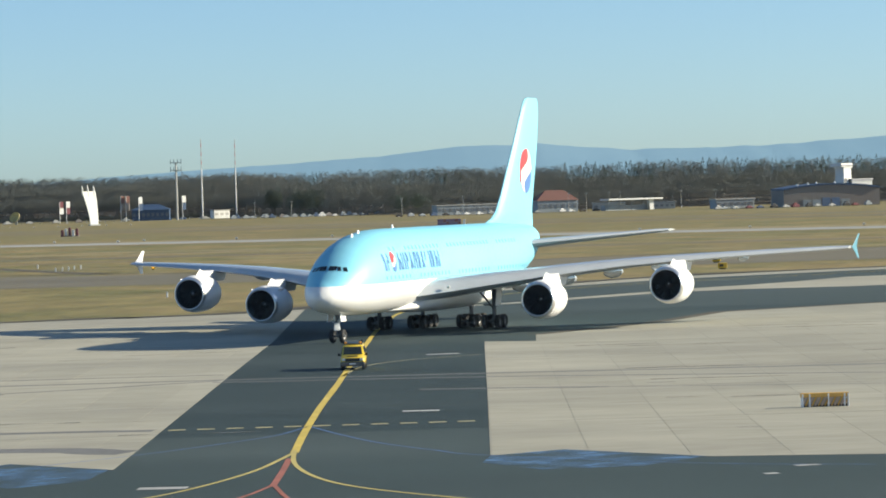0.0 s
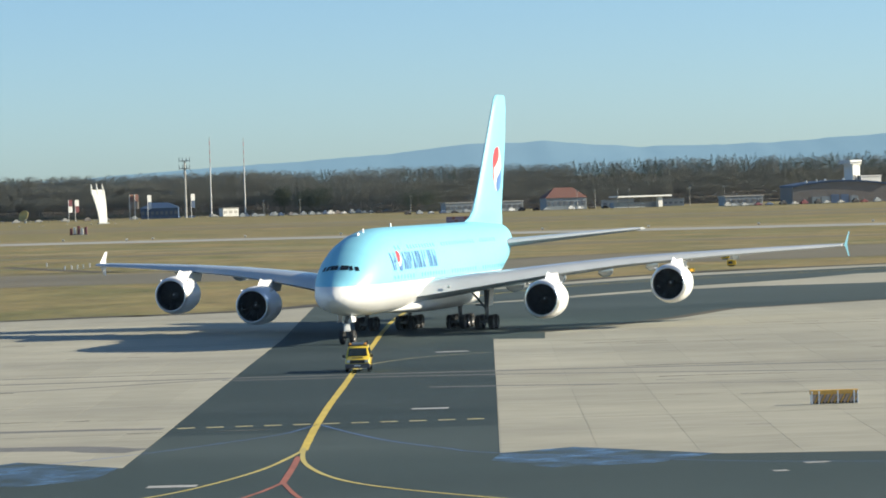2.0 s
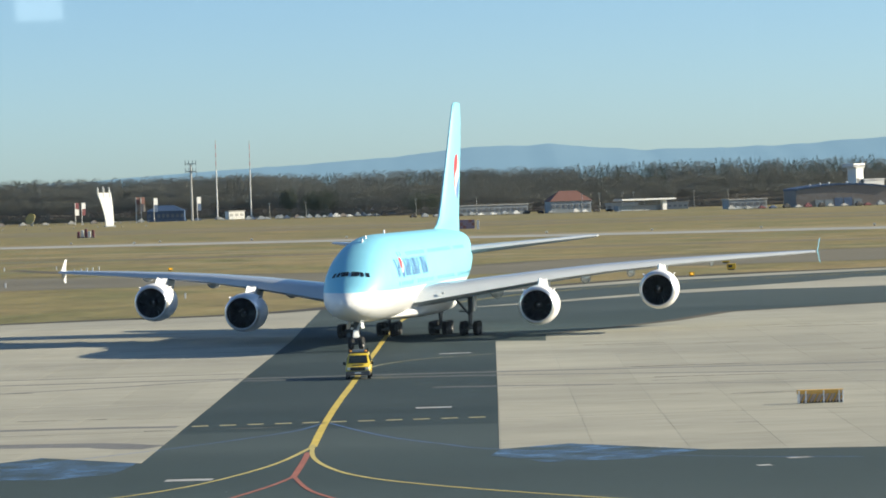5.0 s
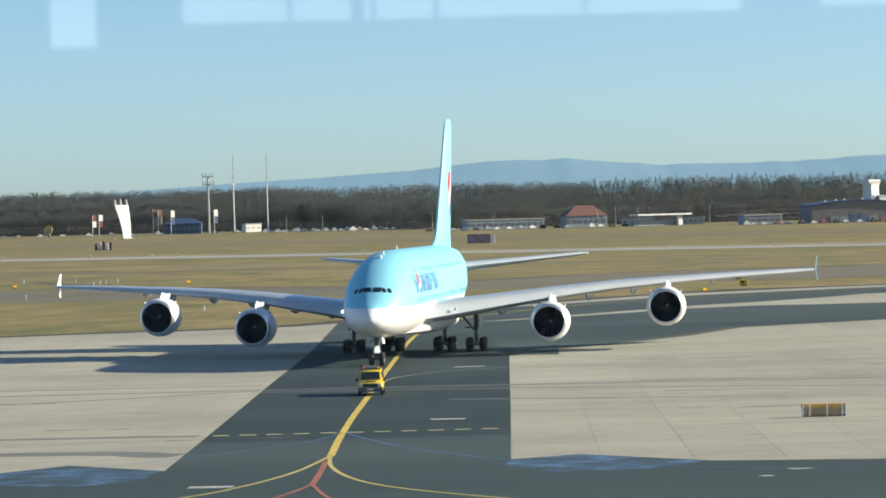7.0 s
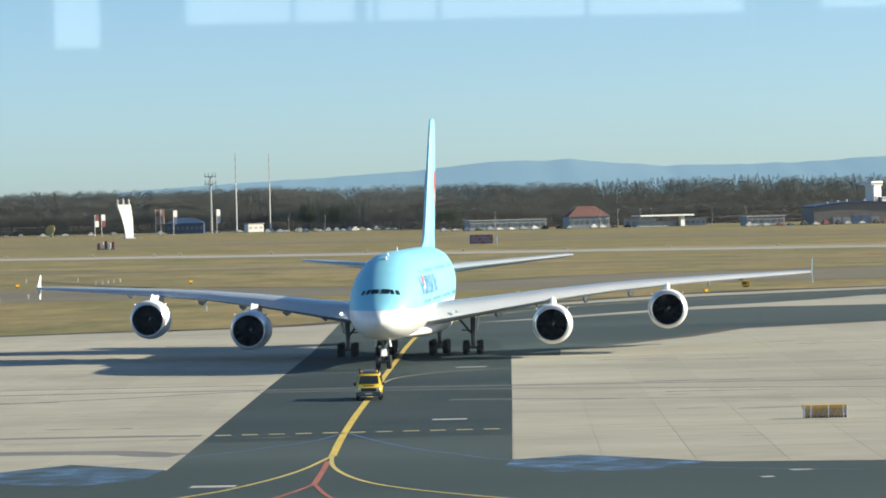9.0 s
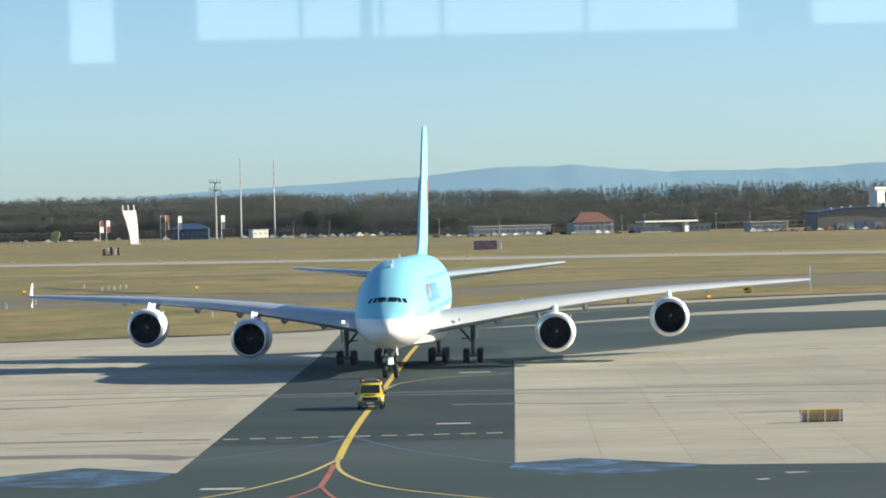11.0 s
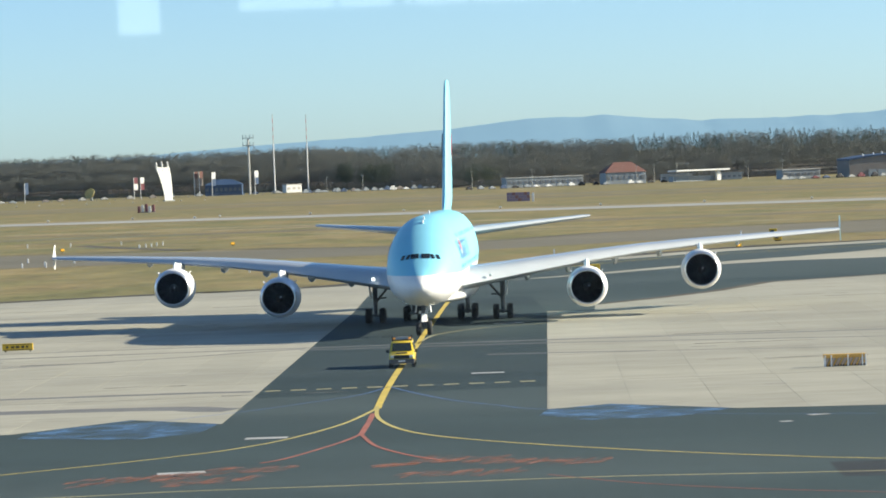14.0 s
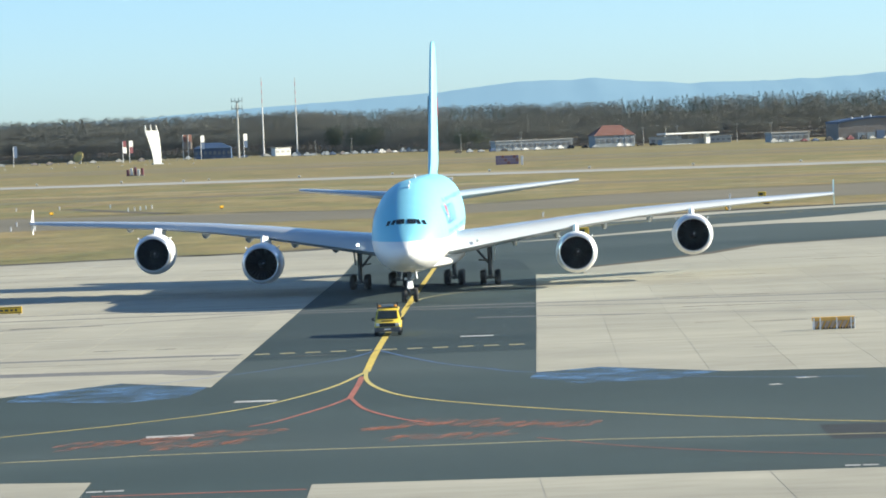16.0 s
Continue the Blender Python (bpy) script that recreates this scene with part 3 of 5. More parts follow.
def foil(le, chord, thick, up=False, n=9, bulge=1.1):
    """An aerofoil section: from its leading edge back along y, thick across z (or across x where up is set)."""
    pts = []
    us = [0.5 * (1 - math.cos(math.pi * i / n)) for i in range(n + 1)]
    half = lambda u: 2.97 * thick * (0.2969 * math.sqrt(u) - 0.126 * u - 0.3516 * u * u + 0.2843 * u ** 3 - 0.1015 * u ** 4) * 1.68
    for u in us:
        pts.append((u, half(u) * bulge))
    for u in us[-2:0:-1]:
        pts.append((u, -half(u) * (2 - bulge)))
    x, y, z = le
    return [(x + h, y + u * chord, z) if up else (x, y + u * chord, z + h) for u, h in pts]


def wing_sections(side):
    rows = [(2.2, 18.6, 20.6, 4.05, 2.35), (3.6, 20.1, 19.0, 4.2, 2.2), (6.0, 22.0, 17.0, 4.5, 1.95), (9.0, 24.2, 15.0, 4.9, 1.7), (14.5, 28.4, 12.4, 5.6, 1.32), (20, 32.3, 10.3, 6.15, 1.02), (25.4, 36.0, 8.4, 6.5, 0.82), (32, 40.9, 6.3, 6.8, 0.6), (37.8, 45.2, 4.7, 7.0, 0.43), (39.88, 47.0, 3.8, 7.08, 0.3)]
    return [foil((side * x, NOSE + s, z - 0.15 * t), c, t, bulge=1.5) for x, s, c, z, t in rows]


def wing_point(y):
    rows = [(2.2, 18.6, 20.6, 4.05), (9.0, 24.2, 15.0, 4.9), (14.5, 28.4, 12.4, 5.6), (20, 32.3, 10.3, 6.15), (25.4, 36.0, 8.4, 6.5), (32, 40.9, 6.3, 6.8), (39.88, 47.0, 3.8, 7.08)]
    xs = [r[0] for r in rows]
    return [float(np.interp(y, xs, [r[i] for r in rows])) for i in (1, 2, 3)]


def make_wheel(name, at, r, w, parent, loose_rim=False):
    """A tyre on its rim, its axle along x; with loose_rim the rim is a part of its own."""
    bm, rim = bmesh.new(), bmesh.new()
    hub = rim if loose_rim else bm
    prof = [(-w * 0.28, r * 0.5), (-w * 0.42, r * 0.62), (-w * 0.5, r * 0.82), (-w * 0.4, r * 0.95), (-w * 0.2, r), (w * 0.2, r), (w * 0.4, r * 0.95), (w * 0.5, r * 0.82), (w * 0.42, r * 0.62), (w * 0.28, r * 0.5)]
    turned(bm, prof, 28)
    turned(hub, [(-w * 0.28, r * 0.5), (-w * 0.18, r * 0.42), (-w * 0.15, r * 0.15), (-w * 0.3, r * 0.12), (-w * 0.3, 0.01)], 16, mi=1)
    turned(hub, [(w * 0.28, r * 0.5), (w * 0.18, r * 0.42), (w * 0.15, r * 0.15), (w * 0.3, r * 0.12), (w * 0.3, 0.01)], 16, mi=1)
    for k in range(6):
        a = k * math.pi / 3
        for side in (-1, 1):
            box(hub, (r * 0.12, w * 0.04, r * 0.12), (r * 0.3 * math.sin(a), side * w * 0.19, r * 0.3 * math.cos(a)))
    for b in (bm, rim):
        bmesh.ops.transform(b, matrix=Matrix.Rotation(radians(90), 4, "Z"), verts=b.verts[:])
        bmesh.ops.recalc_face_normals(b, faces=b.faces[:])
    ob = part(name, bm, [RUBBER, RIM], parent, smooth=40)
    if loose_rim:
        part("rim", rim, [RIM, RIM], ob, "grey steel rim", smooth=40)
    else:
        rim.free()
    ob.matrix_basis = Matrix.Translation(at)
    return ob


ROLLERS = []  # wheels and their radii, rolled by motions()


def livery_patch(name, s0, s1, z0, z1, side, material, parent, slant=0.0, off=0.03, ns=4, nz=4):
    """A painted patch that lies on the fuselage's side."""
    bm = bmesh.new()
    grid = []
    for i in range(ns + 1):
        col = []
        for j in range(nz + 1):
            z = z0 + (z1 - z0) * j / nz
            s = s0 + (s1 - s0) * i / ns + slant * (j / nz)
            col.append(bm.verts.new((side * (side_at(s, z) + off), NOSE + s, z)))
        grid.append(col)
    for a, b in zip(grid, grid[1:]):
        for i in range(nz):
            bm.faces.new((a[i], b[i], b[i + 1], a[i + 1]))
    bmesh.ops.recalc_face_normals(bm, faces=bm.faces[:])
    for f in bm.faces:
        if f.normal.x * side < 0:
            f.normal_flip()
    return part(name, bm, material, parent, smooth=80)


def livery_shape(name, outline, side, material, parent, off):
    """A painted shape with that outline of stations and heights on the fuselage's side."""
    bm = bmesh.new()
    mid_s, mid_z = sum(p[0] for p in outline) / len(outline), sum(p[1] for p in outline) / len(outline)
    hub = bm.verts.new((side * (side_at(mid_s, mid_z) + off), NOSE + mid_s, mid_z))
    rim = [bm.verts.new((side * (side_at(p, q) + off), NOSE + p, q)) for p, q in outline]
    for a, b in zip(rim, rim[1:] + rim[:1]):
        f = bm.faces.new((hub, a, b))
        f.normal_update()
        if f.normal.x * side < 0:
            f.normal_flip()
    return part(name, bm, material, parent)


def airliner():
    jet = empty("airliner")
    tagged(jet, "double-deck four-engine airliner, sky-blue above and white below, taxiing", "airplane")
    bm = bmesh.new()
    fine = sorted({round(s, 3) for a, b in zip(BODY, BODY[1:]) for s in np.linspace(a[0], b[0], 4 if b[0] < 12 else 3)})
    loft(bm, [body_ring(s) for s in fine])
    bmesh.ops.recalc_face_normals(bm, faces=bm.faces[:])
    bmesh.ops.bisect_plane(bm, geom=bm.verts[:] + bm.edges[:] + bm.faces[:], plane_co=(0, 0, 5.42), plane_no=(0, 0, 1))
    for f in bm.faces:
        f.material_index = 0 if f.calc_center_median().z > 5.42 and f.calc_center_median().y < 60.5 else 1
    fus = part("fuselage", bm, [SKY_BLUE, WHITE], jet, "sky-blue upper and white lower fuselage", smooth=50)
    # belly fairing
    bm = bmesh.new()
    rings = []
    for s, w, zb, zt in [(13.5, 0.5, 2.45, 2.7), (17, 1.5, 2.38, 3.0), (20.5, 2.7, 2.25, 3.5), (24, 3.6, 2.1, 4.3), (29, 3.85, 2.0, 4.6), (36, 3.85, 2.0, 4.5), (41, 3.7, 2.1, 4.4), (45, 2.6, 2.6, 3.8)]:
        zm, hh = (zb + zt) / 2, (zt - zb) / 2
        rings.append([(w * math.copysign(abs(math.sin(a)) ** 0.75, math.sin(a)), NOSE + s, zm + hh * math.copysign(abs(math.cos(a)) ** 0.75, math.cos(a))) for a in (2 * math.pi * i / 32 for i in range(32))])
    loft(bm, rings)
    bmesh.ops.recalc_face_normals(bm, faces=bm.faces[:])
    part("belly_fairing", bm, WHITE, jet, "white belly fairing", smooth=45)
    # cockpit windows, three a side
    for side in (-1, 1):
        for a0, a1, lift in ((0.06, 0.42, 0.0), (0.52, 0.66, -0.03), (0.76, 0.9, -0.08)):
            bm = bmesh.new()
            grid = []
            for i in range(4):
                col = []
                for j in range(4):
                    f = a0 + (a1 - a0) * i / 3
                    z = 6.9 + lift + 0.38 * j / 3 - 0.1 * f
                    x = f * 2.0 - (0.0 if a0 < 0.1 else 0.2 * (j / 3))
                    lo, hi = 0.0, 9.0
                    for _ in range(30):
                        mid = (lo + hi) / 2
                        zt = body_at(mid)[1]
                        inside = zt > z and side_at(mid, z) > x
                        lo, hi = (lo, mid) if inside else (mid, hi)
                    col.append(bm.verts.new((side * x, NOSE + hi - 0.05, z + 0.02)))
                grid.append(col)
            for p, q in zip(grid, grid[1:]):
                for j in range(3):
                    bm.faces.new((p[j], q[j], q[j + 1], p[j + 1]))
            bmesh.ops.recalc_face_normals(bm, faces=bm.faces[:])
            for f in bm.faces:
                if f.normal.y > 0:
                    f.normal_flip()
            part("cockpit_window", bm, COCKPIT, fus, "dark cockpit window")
    # cabin windows and doors, two decks
    for side in (-1, 1):
        for z, s0, s1, deck in ((5.72, 9.5, 56, 0), (8.45, 12, 52, 1)):
            s = s0
            while s < s1:
                blocks = (17.4, 29.0, 41.5) if deck == 0 else (15.0, 27.0, 43.0)
                if min(abs(s - d) for d in blocks) > 0.9:
                    livery_patch("cabin_window", s, s + 0.28, z, z + 0.36, side, CABIN, fus, off=0.025, ns=1, nz=1)
                s += 1.06
            for d in blocks:
                livery_patch("cabin_door", d - 0.5, d + 0.5, max(5.46, z - 0.8), z + 1.0, side, SKY_BLUE, fus, off=0.012, ns=3, nz=8)
        # the airline's name, drawn as plain strokes, with its red and blue roundel
        s = 9.6
        for k in range(9):
            if k == 1:
                ring = [(s + 0.66 + 0.6 * math.cos(2 * math.pi * i / 24), 7.4 + 0.85 * math.sin(2 * math.pi * i / 24)) for i in range(24)]
                livery_shape("emblem", ring, side, WHITE, fus, 0.036)
                livery_shape("emblem", [(p, q + 0.12) for p, q in ring[2:14]] + [(s + 0.62, 7.3), (s + 0.85, 7.62)], side, SIGNAL_RED, fus, 0.044)
                livery_shape("emblem", [(p, q - 0.12) for p, q in ring[14:] + ring[:2]] + [(s + 0.9, 7.15), (s + 0.65, 6.95)], side, NAVY, fus, 0.044)
                s += 1.85
                continue
            lean = (0.0, 0.0, 0.15, 0.0, 0.3, 0.0, 0.4, 0.0, 0.15)[k]
            livery_patch("title_bar", s, s + 0.34, 6.55, 8.2, side, NAVY, fus, off=0.04, slant=lean)
            livery_patch("title_bar", s + 0.66, s + 0.84, 6.55, 8.2 if k % 2 else 7.6, side, NAVY, fus, off=0.04, slant=-lean)
            livery_patch("title_bar", s + 1.02, s + 1.24, 6.55 if k % 3 else 7.3, 8.2, side, NAVY, fus, off=0.04, slant=lean)
            s += 1.68 if k != 6 else 2.4
    # antennas on the crown
    for s, h, w in ((9.5, 0.24, 0.8), (11.2, 0.28, 0.6), (21, 0.34, 0.45)):
        bm = bmesh.new()
        zt = body_at(s)[1]
        box(bm, (0.16, w, h + 0.2), (0, NOSE + s, zt + h / 2 - 0.08), 0.04, taper=0.6)
        part("antenna", bm, WHITE, fus, "white antenna blade")
    # fin
    bm = bmesh.new()
    loft(bm, [foil((0, NOSE + s, z), c, t, True) for s, z, c, t in ((49.5, 9.2, 17.4, 0.5), (49.0, 10.3, 18.1, 0.5), (52.2, 10.9, 14.9, 0.85), (54.0, 11.7, 13.0, 0.95), (55.9, 13.4, 11.7, 0.95), (60.4, 18.5, 9.0, 0.8), (63.9, 22.6, 6.4, 0.62), (64.9, 23.7, 5.3, 0.5), (65.8, 24.1, 4.0, 0.3))])
    bmesh.ops.recalc_face_normals(bm, faces=bm.faces[:])
    fin = part("tail_fin", bm, SKY_BLUE, jet, "sky-blue tail fin", smooth=40)
    def fin_half(s, z):
        zs = [11.7, 13.4, 18.5, 22.6]
        le, ch, th = (float(np.interp(z, zs, q)) for q in ((54.0, 55.9, 60.4, 63.9), (13.0, 11.7, 9.0, 6.4), (0.95, 0.95, 0.8, 0.62)))
        u = min(max((s - le) / ch, 0.0), 1.0)
        return 5.49 * th * (0.2969 * math.sqrt(u) - 0.126 * u - 0.3516 * u * u + 0.2843 * u ** 3 - 0.1015 * u ** 4)

    cs, cz, r = 64.0, 16.0, 2.45
    disc = [(r * math.cos(2 * math.pi * k / 36), r * math.sin(2 * math.pi * k / 36)) for k in range(36)]
    wave = [(r * 0.94 * math.cos(math.pi * (1 - k / 20)), 1.0 * math.sin(2 * math.pi * k / 20)) for k in range(21)]
    upper = [(x, y + 1.0) for x, y in wave] + [(r * math.cos(radians(a)), r * math.sin(radians(a))) for a in range(24, 168, 7)]
    lower = [(-x, -y) for x, y in upper]
    for side in (-1, 1):
        for k, (m, shape) in enumerate(((WHITE, disc), (SIGNAL_RED, upper), (NAVY, lower))):
            bm = bmesh.new()
            c, w = math.cos(radians(60)), math.sin(radians(60))
            pts = []
            for x, y in shape:
                u, v = x * c - y * w, x * w + y * c
                pts.append(bm.verts.new((side * (fin_half(cs + u, cz + v) + 0.02 + 0.015 * (k > 0)), NOSE + cs + u, cz + v)))
            bm.faces.new(pts)
            bmesh.ops.triangulate(bm, faces=bm.faces[:])
            part("emblem", bm, m, fin)
    # tailplane
    for side in (-1, 1):
        bm = bmesh.new()
        loft(bm, [foil((side * x, NOSE + s, z), c, t) for x, s, z, c, t in ((0.6, 56.9, 7.9, 11.5, 1.1), (2.0, 57.7, 8.0, 10.9, 1.0), (8, 62.7, 8.5, 7.9, 0.7), (13.9, 68.4, 8.98, 4.6, 0.42), (14.8, 69.8, 9.05, 3.2, 0.25))])
        bmesh.ops.recalc_face_normals(bm, faces=bm.faces[:])
        part("tailplane", bm, WING_GREY, jet, "pale grey tailplane", smooth=40)
    # wings, fences, flap fairings
    for side in (-1, 1):
        bm = bmesh.new()
        loft(bm, wing_sections(side))
        bmesh.ops.recalc_face_normals(bm, faces=bm.faces[:])
        wing = part("wing", bm, WING_GREY, jet, "pale grey swept wing", smooth=40)
        bm = bmesh.new()
        x = side * 40.0
        loft(bm, [foil((x + side * 0.12 * abs(h), NOSE + s, 7.1 + h), c, 0.1, True, 6) for h, s, c in ((-1.2, 50.3, 0.7), (-0.5, 49.3, 1.4), (0.0, 48.3, 2.3), (0.5, 49.4, 1.4), (1.3, 50.8, 0.7))])
        bmesh.ops.recalc_face_normals(bm, faces=bm.faces[:])
        for f in bm.faces:
            f.material_index = 1 if f.normal.x * side > 0.2 else 0
        part("wingtip_fence", bm, [WHITE, FENCE_BLUE], wing, "wingtip fence, white inside and blue outside", smooth=40)
        for y, ln, r in ((8.6, 8.5, 0.5), (12.6, 8.0, 0.48), (17.2, 7.2, 0.44), (21.6, 6.4, 0.4), (29.5, 4.6, 0.28)):
            s, c, z = wing_point(y)
            bm = bmesh.new()
            te = s + c
            turned(bm, [(-ln * 0.62, 0.02), (-ln * 0.5, r * 0.55), (-ln * 0.25, r), (ln * 0.1, r * 0.95), (ln * 0.3, r * 0.5), (ln * 0.4, 0.02)], 14)
            for v in bm.verts:
                v.co = Vector((side * y + v.co.x * 0.8, NOSE + te - ln * 0.22 + v.co.y, z - 0.62 * r / 0.44 + v.co.z * 1.35))
            bmesh.ops.recalc_face_normals(bm, faces=bm.faces[:])
            part("flap_fairing", bm, WING_GREY, wing, smooth=40)
        bm = bmesh.new()
        box(bm, (0.28, 0.2, 0.28), (side * 5.5, NOSE + 21.45, 4.6), 0.08)
        part("landing_light", bm, LANDING if side < 0 else LAMP, wing, "landing light in the wing root")
    # engines
    for y, s, z, r in ((14.5, 21.75, 3.15, 1.93), (25.42, 29.2, 4.15, 1.93)):
        for side in (-1, 1):
            at = (side * y, NOSE + s, z)
            bm = bmesh.new()
            k = r / 1.93
            turned(bm, [(0.0, 1.60 * k), (0.5, 1.80 * k), (1.3, 1.91 * k), (2.4, 1.93 * k), (3.6, 1.86 * k), (4.8, 1.62 * k), (4.75, 1.55 * k), (3.9, 1.5 * k)], 44, at)
            bmesh.ops.recalc_face_normals(bm, faces=bm.faces[:])
            eng = part("engine", bm, WHITE, jet, "white engine nacelle", smooth=45)
            bm = bmesh.new()
            turned(bm, [(0.35, 1.76 * k), (0.02, 1.64 * k), (-0.07, 1.56 * k), (-0.02, 1.50 * k), (0.14, 1.465 * k)], 44, at)
            part("intake_lip", bm, ALU, eng, "bare metal intake lip", smooth=60)
            bm = bmesh.new()
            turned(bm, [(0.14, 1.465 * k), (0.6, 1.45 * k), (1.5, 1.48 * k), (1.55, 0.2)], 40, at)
            part("intake_duct", bm, DARK, eng, "intake duct with its shade painted near black", smooth=60)
            bm = bmesh.new()
            for b in range(24):
                a0 = 2 * math.pi * b / 24
                q = []
                for rr, tw, wd in ((0.42, 0.1, 0.06), (0.95, 0.22, 0.085), (1.44, 0.36, 0.075)):
                    for sg in (-1, 1):
                        a = a0 + tw * 0.35 + sg * wd * (0.42 / rr + 0.75)
                        q.append(bm.verts.new((at[0] + rr * math.sin(a), at[1] + 1.2 + sg * 0.13, at[2] + rr * math.cos(a))))
                bm.faces.new((q[0], q[1], q[3], q[2]))
                bm.faces.new((q[2], q[3], q[5], q[4]))
            part("fan", bm, FAN, eng, "dark fan blades")
            bm = bmesh.new()
            turned(bm, [(0.62, 0.01), (0.72, 0.13), (0.95, 0.3), (1.3, 0.43)], 20, at)
            part("spinner", bm, BLACK, eng, "black spinner", smooth=60)
            bm = bmesh.new()
            box(bm, (0.07, 0.05, 0.3), (at[0] + 0.1, at[1] + 0.72, at[2] + 0.05), 0.015, Matrix.Rotation(radians(60 if y < 20 else 20), 4, "Y"))
            part("spinner_mark", bm, WHITE, eng, "white spiral mark")
            bm = bmesh.new()
            turned(bm, [(3.8, 1.05), (5.2, 0.98), (6.3, 0.66), (6.3, 0.4), (7.4, 0.06)], 28, at)
            part("core_nozzle", bm, GEAR, eng, "metal core nozzle", smooth=45)
            ws, wc, wz = wing_point(y)
            bm = bmesh.new()
            loft(bm, [[(at[0] + dx * w, NOSE + s + py, pz) for dx, py, pz in ((-1, y0 + 0.3, zb), (-0.6, y0, (zb + zt) / 2), (0, y0 - 0.15, zt), (0.6, y0, (zb + zt) / 2), (1, y0 + 0.3, zb), (0.5, y1, zb), (-0.5, y1, zb))] for w, y0, y1, zb, zt in ((0.28, 2.0, 9.2, z + r * 0.6, z + r * 0.95), (0.26, 3.2, 10.2, wz - 0.1, wz + 0.15))])
            bmesh.ops.recalc_face_normals(bm, faces=bm.faces[:])
            part("pylon", bm, WHITE, eng, "white engine pylon", smooth=40)
            bm = bmesh.new()
            for sg in (-1, 1):
                box(bm, (0.05, 1.3, 0.3), (at[0] + sg * 1.45 * k, at[1] + 2.0, at[2] + 1.45 * k), 0.02, Matrix.Rotation(radians(sg * 42), 4, "Y"))
            part("nacelle_strake", bm, WHITE, eng)
    # landing gear
    bm = bmesh.new()
    rod(bm, (0, 0, 0.64), (0, -0.05, 3.2), 0.16, 0.2, 12)
    rod(bm, (0, 0, 1.5), (0, 1.6, 3.0), 0.09)
    rod(bm, (-0.75, 0, 0.64), (0.75, 0, 0.64), 0.12)
    rod(bm, (0, -0.3, 1.0), (0, -0.25, 1.9), 0.06)
    nose = part("nose_gear", bm, GEAR, jet, "grey nose gear strut", smooth=40)
    bm = bmesh.new()
    box(bm, (0.7, 0.12, 0.72), (0.06, -0.34, 1.55), 0.1, Matrix.Rotation(radians(38), 4, "Z"), taper=0.75)
    box(bm, (0.26, 0.1, 0.85), (0.42, -0.3, 2.35), 0.05, Matrix.Rotation(radians(30), 4, "Y") @ Matrix.Rotation(radians(38), 4, "Z"))
    part("front_door", bm, WHITE, nose, "white nose gear door panel")
    for sg in (-1, 1):
        bm = bmesh.new()
        box(bm, (0.06, 1.4, 0.95), (sg * 0.62, -0.2, 2.5), 0.02, Matrix.Rotation(radians(sg * -8), 4, "Y"))
        part("gear_door", bm, WHITE, nose, "white gear door")
        bm = bmesh.new()
        turned(bm, [(-0.1, 0.01), (-0.1, 0.13), (0.05, 0.13), (0.05, 0.01)], 14, (sg * 0.3, -0.3, 2.05))
        part("taxi_light", bm, LAMP, nose, "taxi light")
        ROLLERS.append((make_wheel("wheel", (sg * 0.5, 0, 0.64), 0.64, 0.42, nose), 0.64))
    for side in (-1, 1):
        for nm, y, s, rows, zt in (("wing_gear", 6.2, 33.6, (-0.85, 0.85), 4.6), ("body_gear", 2.65, 36.9, (-1.7, 0.0, 1.7), 3.2)):
            x, yy = side * y, NOSE + s
            bm = bmesh.new()
            rod(bm, (x, yy, 0.72), (x, yy, zt), 0.21, 0.26, 12)
            box(bm, (0.3, rows[-1] - rows[0] + 0.4, 0.34), (x, yy, 0.72), 0.06)
            for r in rows:
                rod(bm, (x - 0.9, yy + r, 0.7), (x + 0.9, yy + r, 0.7), 0.11)
            inward = -side * 2.0 if nm == "wing_gear" else side * 0.5
            rod(bm, (x, yy, 1.9), (x + inward, yy, zt - 0.3), 0.11)
            rod(bm, (x, yy, 2.3), (x + inward * 0.55, yy - 0.1, 2.4), 0.07)
            rod(bm, (x, yy, 1.7), (x, yy + 1.9, zt - 0.2), 0.1)
            rod(bm, (x, yy - 0.32, 0.9), (x, yy - 0.3, 2.2), 0.05)
            g = part(nm, bm, GEAR, jet, "grey gear strut", smooth=40)
            if nm == "wing_gear":
                bm = bmesh.new()
                box(bm, (0.07, 1.7, 2.0), (x + side * 0.5, yy, 3.3), 0.03, Matrix.Rotation(radians(side * 6), 4, "Y"))
                part("gear_door", bm, WHITE, g, "white gear door")
            for r in rows:
                for sg in (-1, 1):
                    ROLLERS.append((make_wheel("wheel", (x + sg * 0.68, yy + r, 0.7), 0.7, 0.53, g), 0.7))
    return jet


JET = airliner()


